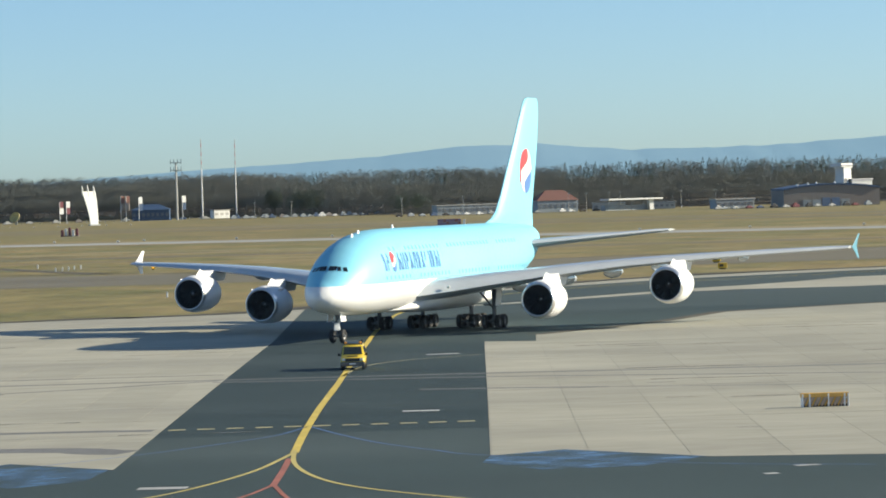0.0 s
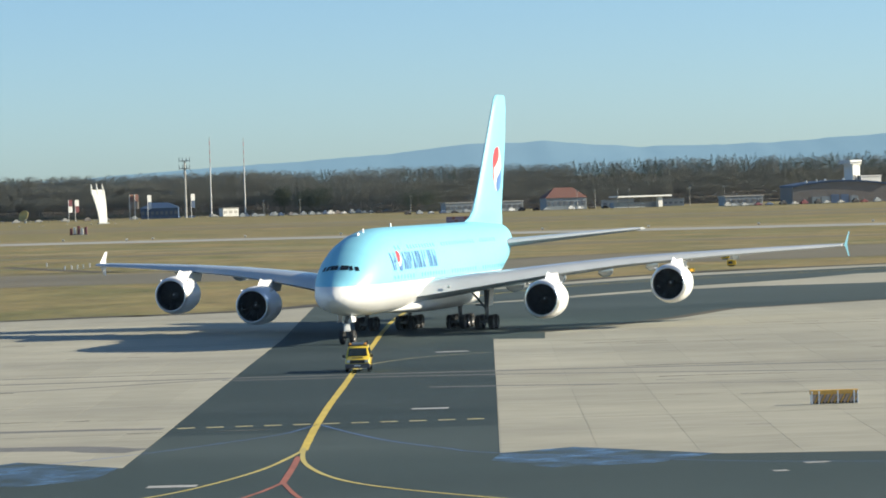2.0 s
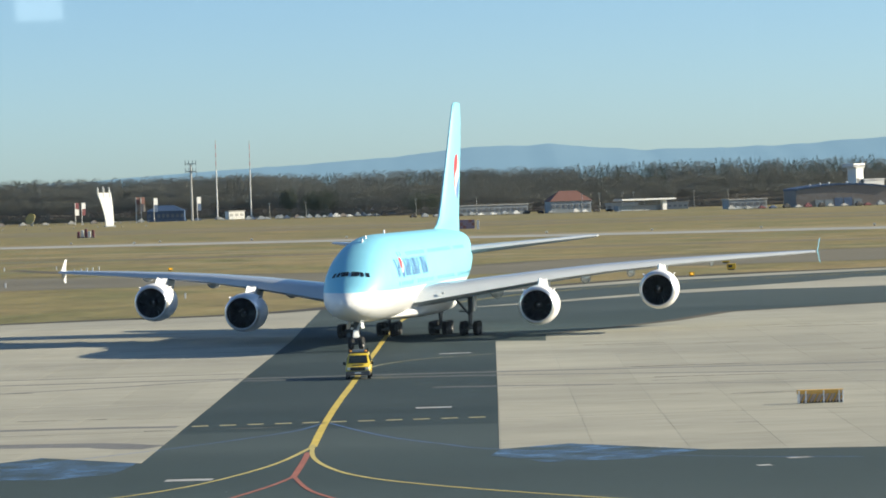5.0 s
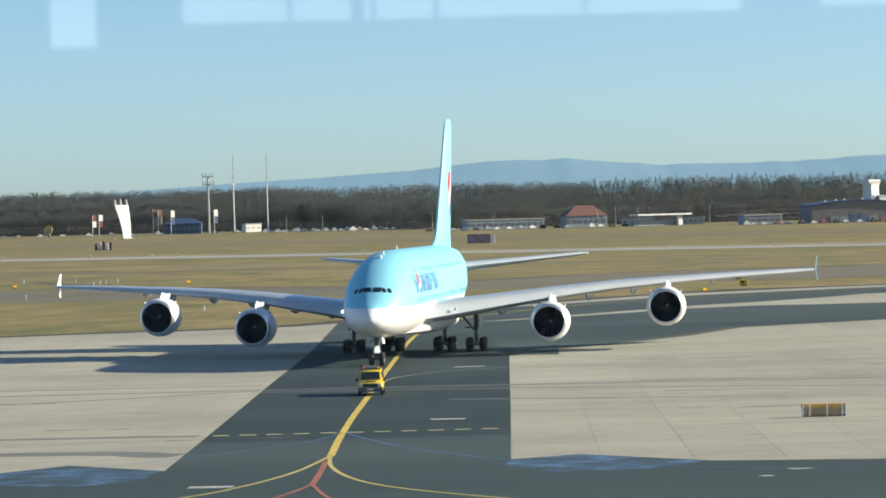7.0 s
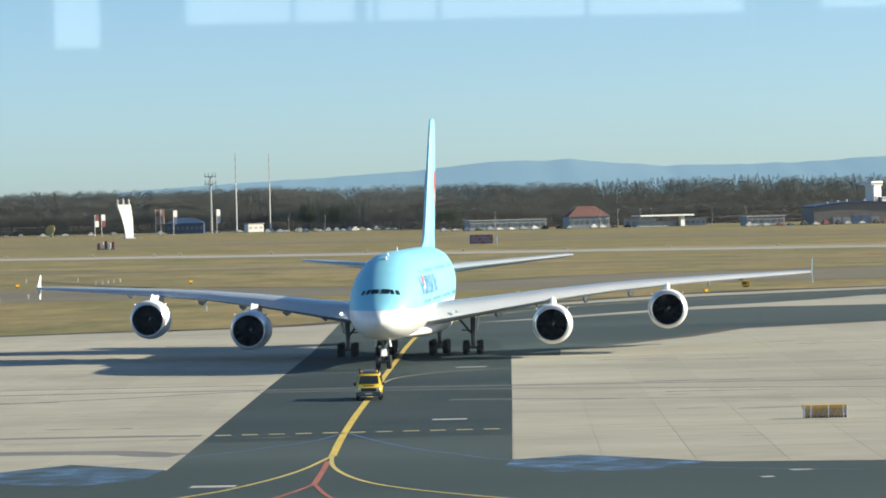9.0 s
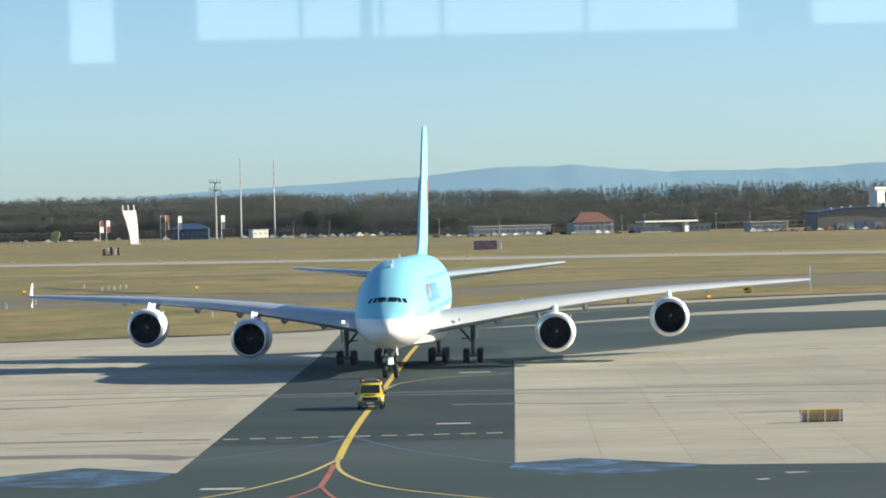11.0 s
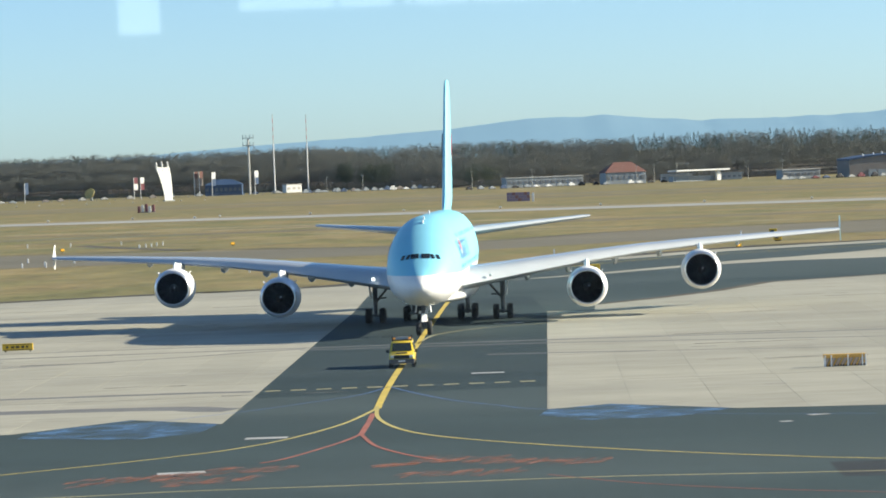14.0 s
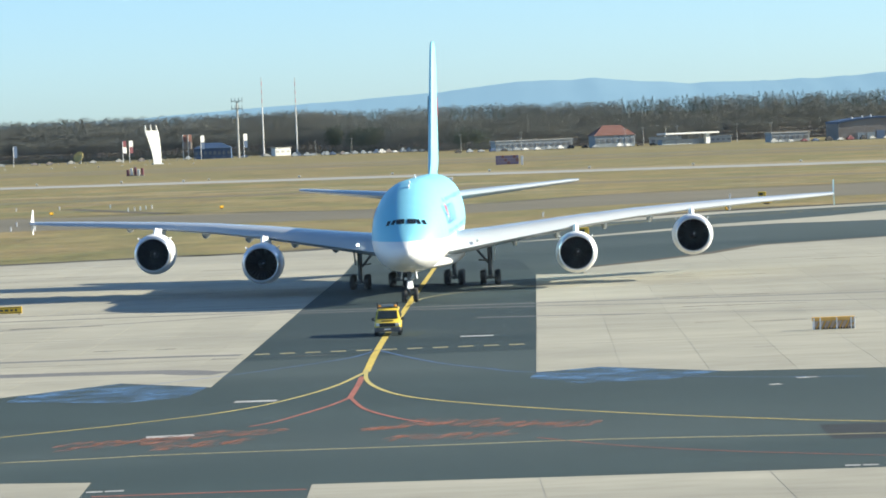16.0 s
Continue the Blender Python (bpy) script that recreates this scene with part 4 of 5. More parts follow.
# ---- the guide van ----
def guide_van():
    van = tagged(empty("guide_van"), "yellow airport guide van with dark bumper and roof light bar", "van")
    bm = bmesh.new()
    rings = []
    for y, zb, zm, zt, wb, wm, wt in [(0.0, 0.36, 0.6, 0.82, 0.86, 0.9, 0.84), (0.07, 0.32, 0.68, 0.96, 0.92, 0.94, 0.88), (0.72, 0.3, 0.85, 1.16, 0.94, 0.96, 0.89), (0.8, 0.3, 0.88, 1.22, 0.94, 0.96, 0.88), (1.45, 0.3, 1.08, 1.83, 0.94, 0.96, 0.77), (1.62, 0.3, 1.1, 1.91, 0.94, 0.96, 0.75),
                                      (1.9, 0.3, 1.1, 1.95, 0.94, 0.96, 0.74), (4.6, 0.3, 1.1, 1.95, 0.94, 0.96, 0.74), (4.82, 0.3, 1.1, 1.9, 0.94, 0.95, 0.74), (4.93, 0.36, 1.1, 1.78, 0.9, 0.93, 0.75)]:
        rings.append([(-wb, y, zb), (wb, y, zb), (wm, y, zm), (wt + 0.02, y, zt - 0.06), (wt - 0.08, y, zt), (-wt + 0.08, y, zt), (-wt - 0.02, y, zt - 0.06), (-wm, y, zm)])
    loft(bm, rings)
    bmesh.ops.recalc_face_normals(bm, faces=bm.faces[:])
    body = part("body", bm, VAN_YELLOW, van, "yellow van body", smooth=40)
    bm = bmesh.new()
    box(bm, (1.5, 0.03, 0.84), (0, 1.05, 1.50), 0.012, Matrix.Rotation(math.atan2(-0.73, 0.66), 4, "X"), taper=0.9)
    part("windscreen", bm, GLASS_DARK, van, "dark windscreen")
    for sg in (-1, 1):
        for y0, y1 in ((1.35, 2.2), (2.35, 3.4), (3.55, 4.6)):
            bm = bmesh.new()
            box(bm, (0.03, y1 - y0, 0.52), (sg * 0.865, (y0 + y1) / 2, 1.5), 0.012, Matrix.Rotation(radians(sg * -14.5), 4, "Y"))
            part("side_window", bm, GLASS_DARK, van, "dark side window")
        bm = bmesh.new()
        box(bm, (0.34, 0.08, 0.2), (sg * 0.66, 0.02, 0.83), 0.03)
        part("headlight", bm, LAMP, van, "clear headlight")
        bm = bmesh.new()
        box(bm, (0.2, 0.12, 0.24), (sg * 1.08, 0.95, 1.2), 0.04)
        rod(bm, (sg * 0.9, 1.0, 1.12), (sg * 1.0, 0.97, 1.16), 0.03)
        part("mirror", bm, BLACK, van, "black door mirror")
        for y in (0.85, 3.95):
            w = make_wheel("wheel", (sg * 0.83, y, 0.33), 0.33, 0.22, van, True)
            ROLLERS.append((w, 0.33))
            bm = bmesh.new()
            turned(bm, [(-0.02, 0.40), (0.02, 0.40), (0.02, 0.34), (-0.02, 0.34)], 20)
            bmesh.ops.transform(bm, matrix=Matrix.Translation((sg * 0.945, y, 0.36)) @ Matrix.Rotation(radians(90), 4, "Z"), verts=bm.verts[:])
            part("wheel_arch", bm, BLACK, van)
    bm = bmesh.new()
    box(bm, (1.92, 0.22, 0.34), (0, 0.02, 0.47), 0.07)
    part("bumper", bm, BUMPER, van, "grey front bumper")
    bm = bmesh.new()
    box(bm, (1.16, 0.06, 0.26), (0, -0.01, 0.80), 0.03)
    part("front_panel", bm, BLACK, van, "black panel round the grille")
    for sg in (-1, 1):
        bm = bmesh.new()
        box(bm, (0.1, 0.1, 0.34), (sg * 0.72, 1.9, 2.16), 0.02)
        part("bar_post", bm, BLACK, van, "black post beside the light bar")
    bm = bmesh.new()
    for k in range(3):
        box(bm, (1.0 - 0.06 * k, 0.05, 0.035), (0, -0.012 + 0.008 * k, 0.78 + 0.06 * k), 0.008)
    part("grille", bm, BLACK, van, "black grille bars")
    bm = bmesh.new()
    box(bm, (0.86, 0.035, 0.17), (0, 0.36, 1.09), 0.01, Matrix.Rotation(radians(-72), 4, "X"))
    part("bonnet_sign", bm, BLACK, van, "dark lettering strip on the bonnet")
    bm = bmesh.new()
    box(bm, (0.5, 0.03, 0.1), (0, -0.105, 0.5), 0.008)
    part("number_plate", bm, WHITE, van, "white number plate")
    bm = bmesh.new()
    box(bm, (1.9, 4.3, 0.14), (0, 2.6, 0.36), 0.03)
    part("sill", bm, BLACK, van, "dark sill")
    bar = bmesh.new()
    box(bar, (1.5, 0.35, 0.07), (0, 1.9, 2.0), 0.02)
    box(bar, (0.08, 0.3, 0.12), (-0.7, 1.9, 1.95), 0.02)
    box(bar, (0.08, 0.3, 0.12), (0.7, 1.9, 1.95), 0.02)
    bar = part("light_bar", bar, BLACK, van, "roof light bar")
    for sg in (-1, 1):
        bm = bmesh.new()
        rod(bm, (sg * 0.58, 1.9, 2.03), (sg * 0.58, 1.9, 2.17), 0.11, 0.09, 14)
        part("beacon", bm, BEACON, bar, "amber beacon")
    bm = bmesh.new()
    box(bm, (0.9, 0.12, 0.22), (0, 1.9, 2.13), 0.02)
    part("roof_sign", bm, WALL_PALE, bar, "cream sign panel")
    return van


VAN = guide_van()


# ---- things on the apron and in the grass ----
def barrier():
    b = tagged(empty("barrier", pose(27.35, 230.2, 0.02, 0, 0, 1)), "yellow-orange barrier with white posts and red-white hatched boards", "barrier")
    bm = bmesh.new()
    box(bm, (2.95, 0.5, 0.26), (0, 0, 0.72), 0.03)
    part("top_beam", bm, BARRIER_TOP, b, "yellow-orange top beam")
    for x in (-1.38, -0.95, 0.2, 1.2, 1.42):
        bm = bmesh.new()
        box(bm, (0.09, 0.56, 0.8), (x, 0, 0.4), 0.015)
        part("post", bm, WHITE, b, "white post")
    for k in range(14):
        bm = bmesh.new()
        x = -1.28 + k * 0.2
        box(bm, (0.1, 0.05, 0.6), (x, -0.2, 0.33), 0.01, Matrix.Rotation(radians(28), 4, "Y"))
        part("hatch_board", bm, (BARRIER_PINK, BARRIER_TOP)[k % 2], b)
    bm = bmesh.new()
    box(bm, (2.8, 0.3, 0.12), (0, 0.02, 0.08), 0.02)
    part("foot", bm, BLACK, b, "dark foot rail")
    bm = bmesh.new()
    box(bm, (2.7, 0.04, 0.56), (0, 0.06, 0.36), 0.01)
    part("backing_board", bm, WALL_PALE, b, "pale backing board")
    return b


barrier()


def taxi_sign(x, y, w, h, rot=0):
    s = tagged(empty("taxi_sign", pose(x, y, 0.02, 0, 0, rot)), "low yellow taxiway sign with black lettering", "sign")
    bm = bmesh.new()
    box(bm, (w, 0.3, h), (0, 0, h / 2 + 0.12), 0.03)
    part("panel", bm, SIGN_YELLOW, s, "yellow panel")
    for z in (0.2, h + 0.04):
        bm = bmesh.new()
        box(bm, (w * 0.96, 0.02, 0.05), (0, -0.156, z), 0.004)
        part("border", bm, BLACK, s, "black border line")
    for k, (x0, ww) in enumerate(((-0.34, 0.08), (-0.16, 0.1), (0.0, 0.12), (0.17, 0.09), (0.31, 0.07))):
        bm = bmesh.new()
        box(bm, (ww * w, 0.02, h * 0.3), (x0 * w, -0.158, h / 2 + 0.12), 0.004)
        part("lettering", bm, BLACK, s, "black bar")
    for sg in (-1, 1):
        bm = bmesh.new()
        rod(bm, (sg * w * 0.4, 0, 0), (sg * w * 0.4, 0, 0.16), 0.05)
        part("foot", bm, BLACK, s)
    return s


taxi_sign(-37.95, 295.7, 2.7, 0.62)


def lone(name, label, category, x, y, z, pieces, group=""):
    """A small thing from (part, material, size, middle) pieces."""
    t = tagged(empty(name, pose(x, y, z)), label, category, group)
    for nm, m, size, at in pieces:
        bm = bmesh.new()
        box(bm, size, at, min(size) * 0.18)
        part(nm, bm, m, t)
    return t


lamp0 = lone("edge_light", "small orange taxiway edge marker in the grass", "light", -81.9, 731, -0.05, [("housing", SIGN_YELLOW, (0.9, 0.3, 0.6), (0, 0, 0.45)), ("foot", BLACK, (0.3, 0.2, 0.2), (0, 0, 0.1)), ("lens", AMBER, (0.4, 0.1, 0.3), (0, -0.16, 0.47))], "orange markers")
for x, y in ((-45.5, 733), (48, 554.6), (-99, 720)):
    copy_thing(lamp0, pose(x, y, -0.05))
box0 = lone("sign_box", "small yellow sign box beside the taxiway", "sign", 57.8, 590, -0.05, [("panel", SIGN_YELLOW, (1.5, 0.4, 0.9), (0, 0, 0.65)), ("foot", BLACK, (1.0, 0.25, 0.22), (0, 0, 0.11)), ("face", BLACK, (0.7, 0.06, 0.4), (-0.2, -0.21, 0.65))], "sign boxes")
copy_thing(box0, pose(62, 642, -0.05))
copy_thing(box0, pose(20, 455, 0.0))
mark0 = lone("marker_post", "slim white marker post in the grass", "post", -66.4, 742, -0.05, [("post", WHITE, (0.26, 0.24, 0.75), (0, 0, 0.375)), ("cap", WHITE_CLAD, (0.32, 0.28, 0.12), (0, 0, 0.8))], "white markers")
for x, y in ((-65.4, 747), (-64.6, 752), (-63.9, 758), (-63.1, 765), (-74.2, 784), (-86.3, 788), (-97, 794), (-78.4, 640), (-70.4, 600), (-68.2, 626), (-72, 612), (-75, 603), (56.3, 646), (18, 560), (-30, 520)):
    copy_thing(mark0, pose(x, y, -0.05))
low0 = lone("runway_light", "low white runway edge light", "light", -90, 1240, -0.05, [("lens", LAMP, (0.9, 0.5, 0.5), (0, 0, 0.65)), ("stem", BLACK, (0.2, 0.2, 0.4), (0, 0, 0.2))], "runway lights")
for k in range(10):
    copy_thing(low0, pose(-150 + k * 34, 1300 - k * 21, -0.05))
for k in range(12):
    copy_thing(low0, pose(-330 + k * 16, 2290 - k * 6, -0.05))

hut = lone("equipment_hut", "three red and white striped equipment boxes", "hut", -134.5, 1560, -0.05,
           [("cabinet", DULL_RED if k % 2 == 0 else WHITE_CLAD, (1.15, 1.6, 3.0 + 0.5 * (k % 3)), (-3.7 + k * 1.62, (k % 3) * 0.5, 1.5 + 0.25 * (k % 3))) for k in range(5)] + [("base", WALL_BROWN, (8.2, 2.0, 0.5), (-0.4, 0.4, 0.25))])
arr = tagged(empty("antenna_array", pose(31, 1400, -0.05)), "long antenna screen of red and blue panels", "antenna")
for i in range(8):
    for j in range(3):
        bm = bmesh.new()
        box(bm, (1.1, 0.3, 1.15), (-4.3 + i * 1.18, 0, 0.9 + j * 1.25), 0.05)
        part("panel", bm, mat("violet_panel", (0.17, 0.13, 0.24), 0.7) if (i + j) == 0 else (arr.children[0].data.materials[0] if (i * 7 + j * 3) % 4 else DULL_RED), arr)
bm = bmesh.new()
box(bm, (0.9, 0.5, 3.6), (5.9, 0, 1.8), 0.08)
part("end_post", bm, WHITE, arr, "white end post")
lone("wind_hut", "small brown hut with a white roof", "hut", 3.6, 900, -0.05, [("wall", WALL_BROWN, (2.2, 2, 1.9), (0, 0, 0.95)), ("roof", WHITE, (2.9, 2.4, 0.7), (0.3, 0, 2.25)), ("post", WHITE, (0.25, 0.25, 2.6), (-3.5, 0, 1.3))])


# ---- far side of the field ----
def sail():
    s = tagged(empty("sail_tower", pose(-188.5, 2330, -0.05, 0, 0, 38)), "white curved sail-shaped advertising tower with three spars", "tower")
    bm = bmesh.new()
    rings = []
    for k in range(13):
        t = k / 12
        z = 0.6 + 22.4 * t
        xl, xr = 0.2 - 6.4 * t ** 1.5, 6.9 - 2.2 * t ** 2 - 0.6 * (1 - t)
        rings.append([(xl, -0.4, z), (xr, -0.4, z), (xr, 0.4, z), (xl, 0.4, z)])
    loft(bm, rings)
    bmesh.ops.recalc_face_normals(bm, faces=bm.faces[:])
    part("sail", bm, WHITE_CLAD, s, "white curved panel")
    for x, h in ((-5.6, 26.6), (-1.2, 27), (3.4, 26.6)):
        bm = bmesh.new()
        rod(bm, (x + 0.6, 0, 20), (x - 0.2, 0, h), 0.75, 0.4)
        part("spar", bm, WHITE_CLAD, s, "white spar")
    bm = bmesh.new()
    box(bm, (8.4, 2.4, 0.8), (3.4, 0, 0.4), 0.1)
    part("plinth", bm, WALL_GREY, s, "grey plinth")


sail()


def mast(x, y, h, bands, r=0.62):
    m = tagged(empty("radio_mast", pose(x, y, -0.05)), "tall slim mast, white below and red-banded above", "mast")
    bm = bmesh.new()
    rod(bm, (0, 0, 0), (0, 0, h * 0.62), r, r * 0.8)
    part("shaft", bm, WHITE_CLAD, m, "pale shaft")
    for k in range(bands):
        z0, z1 = h * (0.62 + 0.38 * k / bands), h * (0.62 + 0.38 * (k + 1) / bands)
        bm = bmesh.new()
        rod(bm, (0, 0, z0), (0, 0, z1), r * 0.5, r * 0.42)
        part("band", bm, FADED_RED if k % 2 else WALL_PALE, m)
    bm = bmesh.new()
    box(bm, (4, 4, 2), (0, 0, 1), 0.2)
    part("footing", bm, WALL_PALE, m, "pale footing")


mast(-138.5, 2848, 65.5, 7)
mast(-115, 2955, 66, 7)


def cell_mast():
    m = tagged(empty("antenna_mast", pose(-154.5, 2762, -0.05)), "grey mast with a square antenna platform on top", "mast")
    bm = bmesh.new()
    rod(bm, (0, 0, 0), (0, 0, 45), 0.95, 0.7)
    part("shaft", bm, WALL_PALE, m, "grey shaft")
    for z in (39.5, 45.5):
        bm = bmesh.new()
        box(bm, (9, 3, 0.5), (0, 0, z), 0.08)
        for x in (-4.2, -1.5, 1.5, 4.2):
            box(bm, (0.5, 0.5, 4), (x, -1.2, z + 0.8), 0.08)
        part("platform", bm, WALL_GREY, m, "antenna platform")


cell_mast()


def banner(x, y, h, m1, m2):
    b = tagged(empty("banner_flag", pose(x, y, -0.05, 0, 0, 30)), "tall banner flag on a thin pole", "flag")
    bm = bmesh.new()
    rod(bm, (0, 0, 0), (0, 0, h), 0.25)
    part("pole", bm, WHITE_CLAD, b)
    for k, m in enumerate((m2, m1)):
        bm = bmesh.new()
        box(bm, (3.2, 0.25, h * 0.28), (1.7, 0.1 * math.sin(k), h * (0.57 + 0.29 * k)), 0.05)
        part("cloth", bm, m, b)


for args in ((-182, 2720, 19, WHITE_CLAD, WALL_BLUE), (-148, 2720, 19, WHITE_CLAD, WALL_BLUE), (-242, 2700, 17, DULL_RED, WHITE_CLAD), (-236, 2690, 17, WHITE_CLAD, DULL_RED),
             (-196, 2720, 20, ROOF_RED, WALL_BROWN), (-192, 2720, 20, ROOF_RED, WALL_BROWN), (-334, 2750, 16, WALL_BLUE, WALL_BLUE)):
    banner(*args)


def house(name, label, x, y, w, d, h, wall, roof, pitch=0.0, bays=6, win=FAR_GLASS, turn=0):
    """A building with its roof and a row of openings."""
    b = tagged(empty(name, pose(x, y, -0.05, 0, 0, turn)), label, "building")
    bm = bmesh.new()
    box(bm, (w, d, h), (0, 0, h / 2), 0.1)
    wl = part("wall", bm, wall, b)
    bm = bmesh.new()
    if pitch:
        e = [(-w / 2 - 0.8, -d / 2 - 0.8, h), (w / 2 + 0.8, -d / 2 - 0.8, h), (w / 2 + 0.8, d / 2 + 0.8, h), (-w / 2 - 0.8, d / 2 + 0.8, h)]
        q = [bm.verts.new(p) for p in e] + [bm.verts.new((-w * 0.22, 0, h + pitch)), bm.verts.new((w * 0.22, 0, h + pitch))]
        for f in ((0, 1, 5, 4), (1, 2, 5), (2, 3, 4, 5), (3, 0, 4), (3, 2, 1, 0)):
            bm.faces.new([q[i] for i in f])
    else:
        box(bm, (w + 1.0, d + 1.0, 0.7), (0, 0, h + 0.35), 0.1)
    part("roof", bm, roof, b)
    for k in range(bays):
        bm = bmesh.new()
        box(bm, (w / bays * 0.6, 0.3, h * 0.34), (-w / 2 + (k + 0.5) * w / bays, -d / 2 - 0.1, h * 0.55), 0.04)
        part("window", bm, win, b)
    return b


house("red_roof_house", "grey house with a hipped red tile roof", 121, 2300, 28, 14, 7.8, WALL_GREY, ROOF_RED, 6.8, 7, FAR_GLASS, 14)
house("low_hall", "long low grey hall with many windows", 68, 2330, 54, 12, 6.2, WALL_GREY, WALL_PALE, 0, 14, FAR_GLASS, 14)
house("blue_hall", "low blue-grey hall beside the car park", 224, 2160, 25, 12, 5.4, WALL_GREY, WALL_PALE, 0, 6, FAR_GLASS, 14)
house("pavilion", "dark blue curved exhibition pavilion", -177, 2790, 30, 14, 8.5, WALL_BLUE, WALL_BLUE, 4.5, 8)
house("white_container", "white container building between the masts", -124, 2840, 15, 6, 6.2, WHITE_CLAD, WALL_PALE, 0, 3, WALL_PALE, 35)


def hangar(x, y, w, d, turn):
    """A broad hangar: gently arched dark roof, brown front, blue doors, small white roof vents."""
    b = tagged(empty("hangar", pose(x, y, -0.05, 0, 0, turn)), "broad brown hangar with blue doors and gently arched dark roof", "building")
    arch = [(-w / 2 + w * k / 12, 10.2 + 2.6 * (1 - (2 * k / 12 - 1) ** 2)) for k in range(13)]
    bm = bmesh.new()
    loft(bm, [[(-w / 2, yy, 0), (w / 2, yy, 0)] + [(px, yy, pz) for px, pz in reversed(arch)] for yy in (-d / 2, d / 2)])
    bmesh.ops.recalc_face_normals(bm, faces=bm.faces[:])
    part("wall", bm, WALL_BROWN, b)
    bm = bmesh.new()
    for (x0, z0), (x1, z1) in zip(arch, arch[1:]):
        box(bm, (x1 - x0 + 0.06, d + 1.6, 1.1), ((x0 + x1) / 2, 0, (z0 + z1) / 2 + 0.56), 0.05, Matrix.Rotation(-math.atan2(z1 - z0, x1 - x0), 4, "Y"))
    roof = part("roof", bm, WALL_BLUE, b, "dark blue arched roof")
    for px in (-w * 0.33, -w * 0.22, -w * 0.13, w * 0.06):
        bm = bmesh.new()
        box(bm, (1.3, 1.3, 1.4), (px, -d * 0.3, 10.2 + 2.6 * (1 - (2 * px / w) ** 2) + 1.6), 0.2, taper=0.7)
        part("roof_vent", bm, WHITE_CLAD, roof, "small white roof vent")
    for k in range(5):
        bm = bmesh.new()
        box(bm, (w * 0.085, 0.3, 5.2 if k in (2, 3) else 4.2), (-w * 0.26 + k * w * 0.1, -d / 2 - 0.1, 2.6 if k in (2, 3) else 2.1), 0.05)
        part("hangar_door", bm, FAR_BLUE if k in (2, 3) else WALL_GREY, b, "blue hangar door")


FAR_BLUE = mat("faded_blue_door", (0.12, 0.17, 0.27), 0.6, vary=0.15, scale=0.2, fine=1)
hangar(277, 2120, 60, 30, 8)
tower = house("control_block", "white tower block with an overhanging cab on top", 292.5, 2150, 7, 7, 23, WHITE_CLAD, WHITE_CLAD, 0, 2, FAR_GLASS, 42)
bm = bmesh.new()
box(bm, (11, 9, 2.2), (-1.5, 0, 24.8), 0.2)
part("cab", bm, WHITE_CLAD, tower, "white overhanging cab")
bm = bmesh.new()
box(bm, (10.6, 0.2, 0.9), (-1.5, -4.55, 24.6), 0.05)
part("window_band", bm, FAR_GLASS, tower, "dark window band")
house("tower_annex", "low white annex beside the tower", 303, 2152, 14, 6, 15.5, WHITE_CLAD, WHITE_CLAD, 0, 4, FAR_GLASS, 20)
house("shed", "small pale shed behind the canopy", 165, 2420, 22, 8, 4.2, WALL_PALE, WALL_GREY, 0, 5)
house("shed", "small pale shed behind the canopy", 196, 2350, 18, 8, 4.0, WALL_PALE, WALL_GREY, 0, 5)

can = tagged(empty("canopy", pose(171, 2285, -0.05, 0, 0, 26)), "flat white canopy roof on posts", "canopy")
bm = bmesh.new()
box(bm, (41, 12, 1.1), (0, 0, 7.3), 0.15)
part("roof", bm, WHITE_CLAD, can, "white flat roof")
for x in (-18, -9, 0, 9):
    bm = bmesh.new()
    rod(bm, (x, 0, 0), (x, 0, 6.9), 0.3)
    part("post", bm, WALL_GREY, can)
bm = bmesh.new()
box(bm, (3.2, 3, 6.9), (13.2, -2, 3.45), 0.15)
part("stair_shaft", bm, WHITE_CLAD, can, "white shaft")
bm = bmesh.new()
box(bm, (34, 6, 3.6), (-3, 3, 1.8), 0.1)
part("back_wall", bm, WALL_GREY, can, "grey wall behind the posts")
dish = tagged(empty("radar_dish", pose(-280, 2740, -0.05)), "pale yellow dish antenna on the ground", "antenna")
bm = bmesh.new()
turned(bm, [(0.0, 0.1), (0.3, 2.0), (1.1, 3.6), (2.0, 4.5), (2.3, 4.4), (1.3, 3.4), (0.5, 1.9), (0.2, 0.1)], 24)
bmesh.ops.transform(bm, matrix=Matrix.Translation((0, 0, 5)) @ Matrix.Rotation(radians(150), 4, "Z") @ Matrix.Rotation(radians(25), 4, "X"), verts=bm.verts[:])
part("dish", bm, mat("faded_yellow_paint", (0.55, 0.44, 0.16), 0.6), dish)
bm = bmesh.new()
box(bm, (2, 2, 4), (0, 0, 2), 0.2)
part("mount", bm, WALL_GREY, dish)


def far_car(x, y, m, h=1.5, ln=4.6):
    c = tagged(empty("parked_car", pose(x, y, -0.05, 0, 0, 22)), "small parked car far across the field", "car", "parked cars")
    bm = bmesh.new()
    box(bm, (ln, 1.8, h * 0.55), (0, 0, 0.3 + h * 0.28), 0.18)
    box(bm, (ln * 0.55, 1.6, h * 0.5), (-0.1, 0, 0.3 + h * 0.72), 0.15, taper=0.8)
    part("body", bm, m, c)
    for dx in (-ln * 0.3, ln * 0.3):
        for sg in (-0.8, 0.8):
            bm = bmesh.new()
            rod(bm, (dx, sg - 0.1, 0.33), (dx, sg + 0.1, 0.33), 0.33, None, 12)
            part("wheel", bm, RUBBER, c)


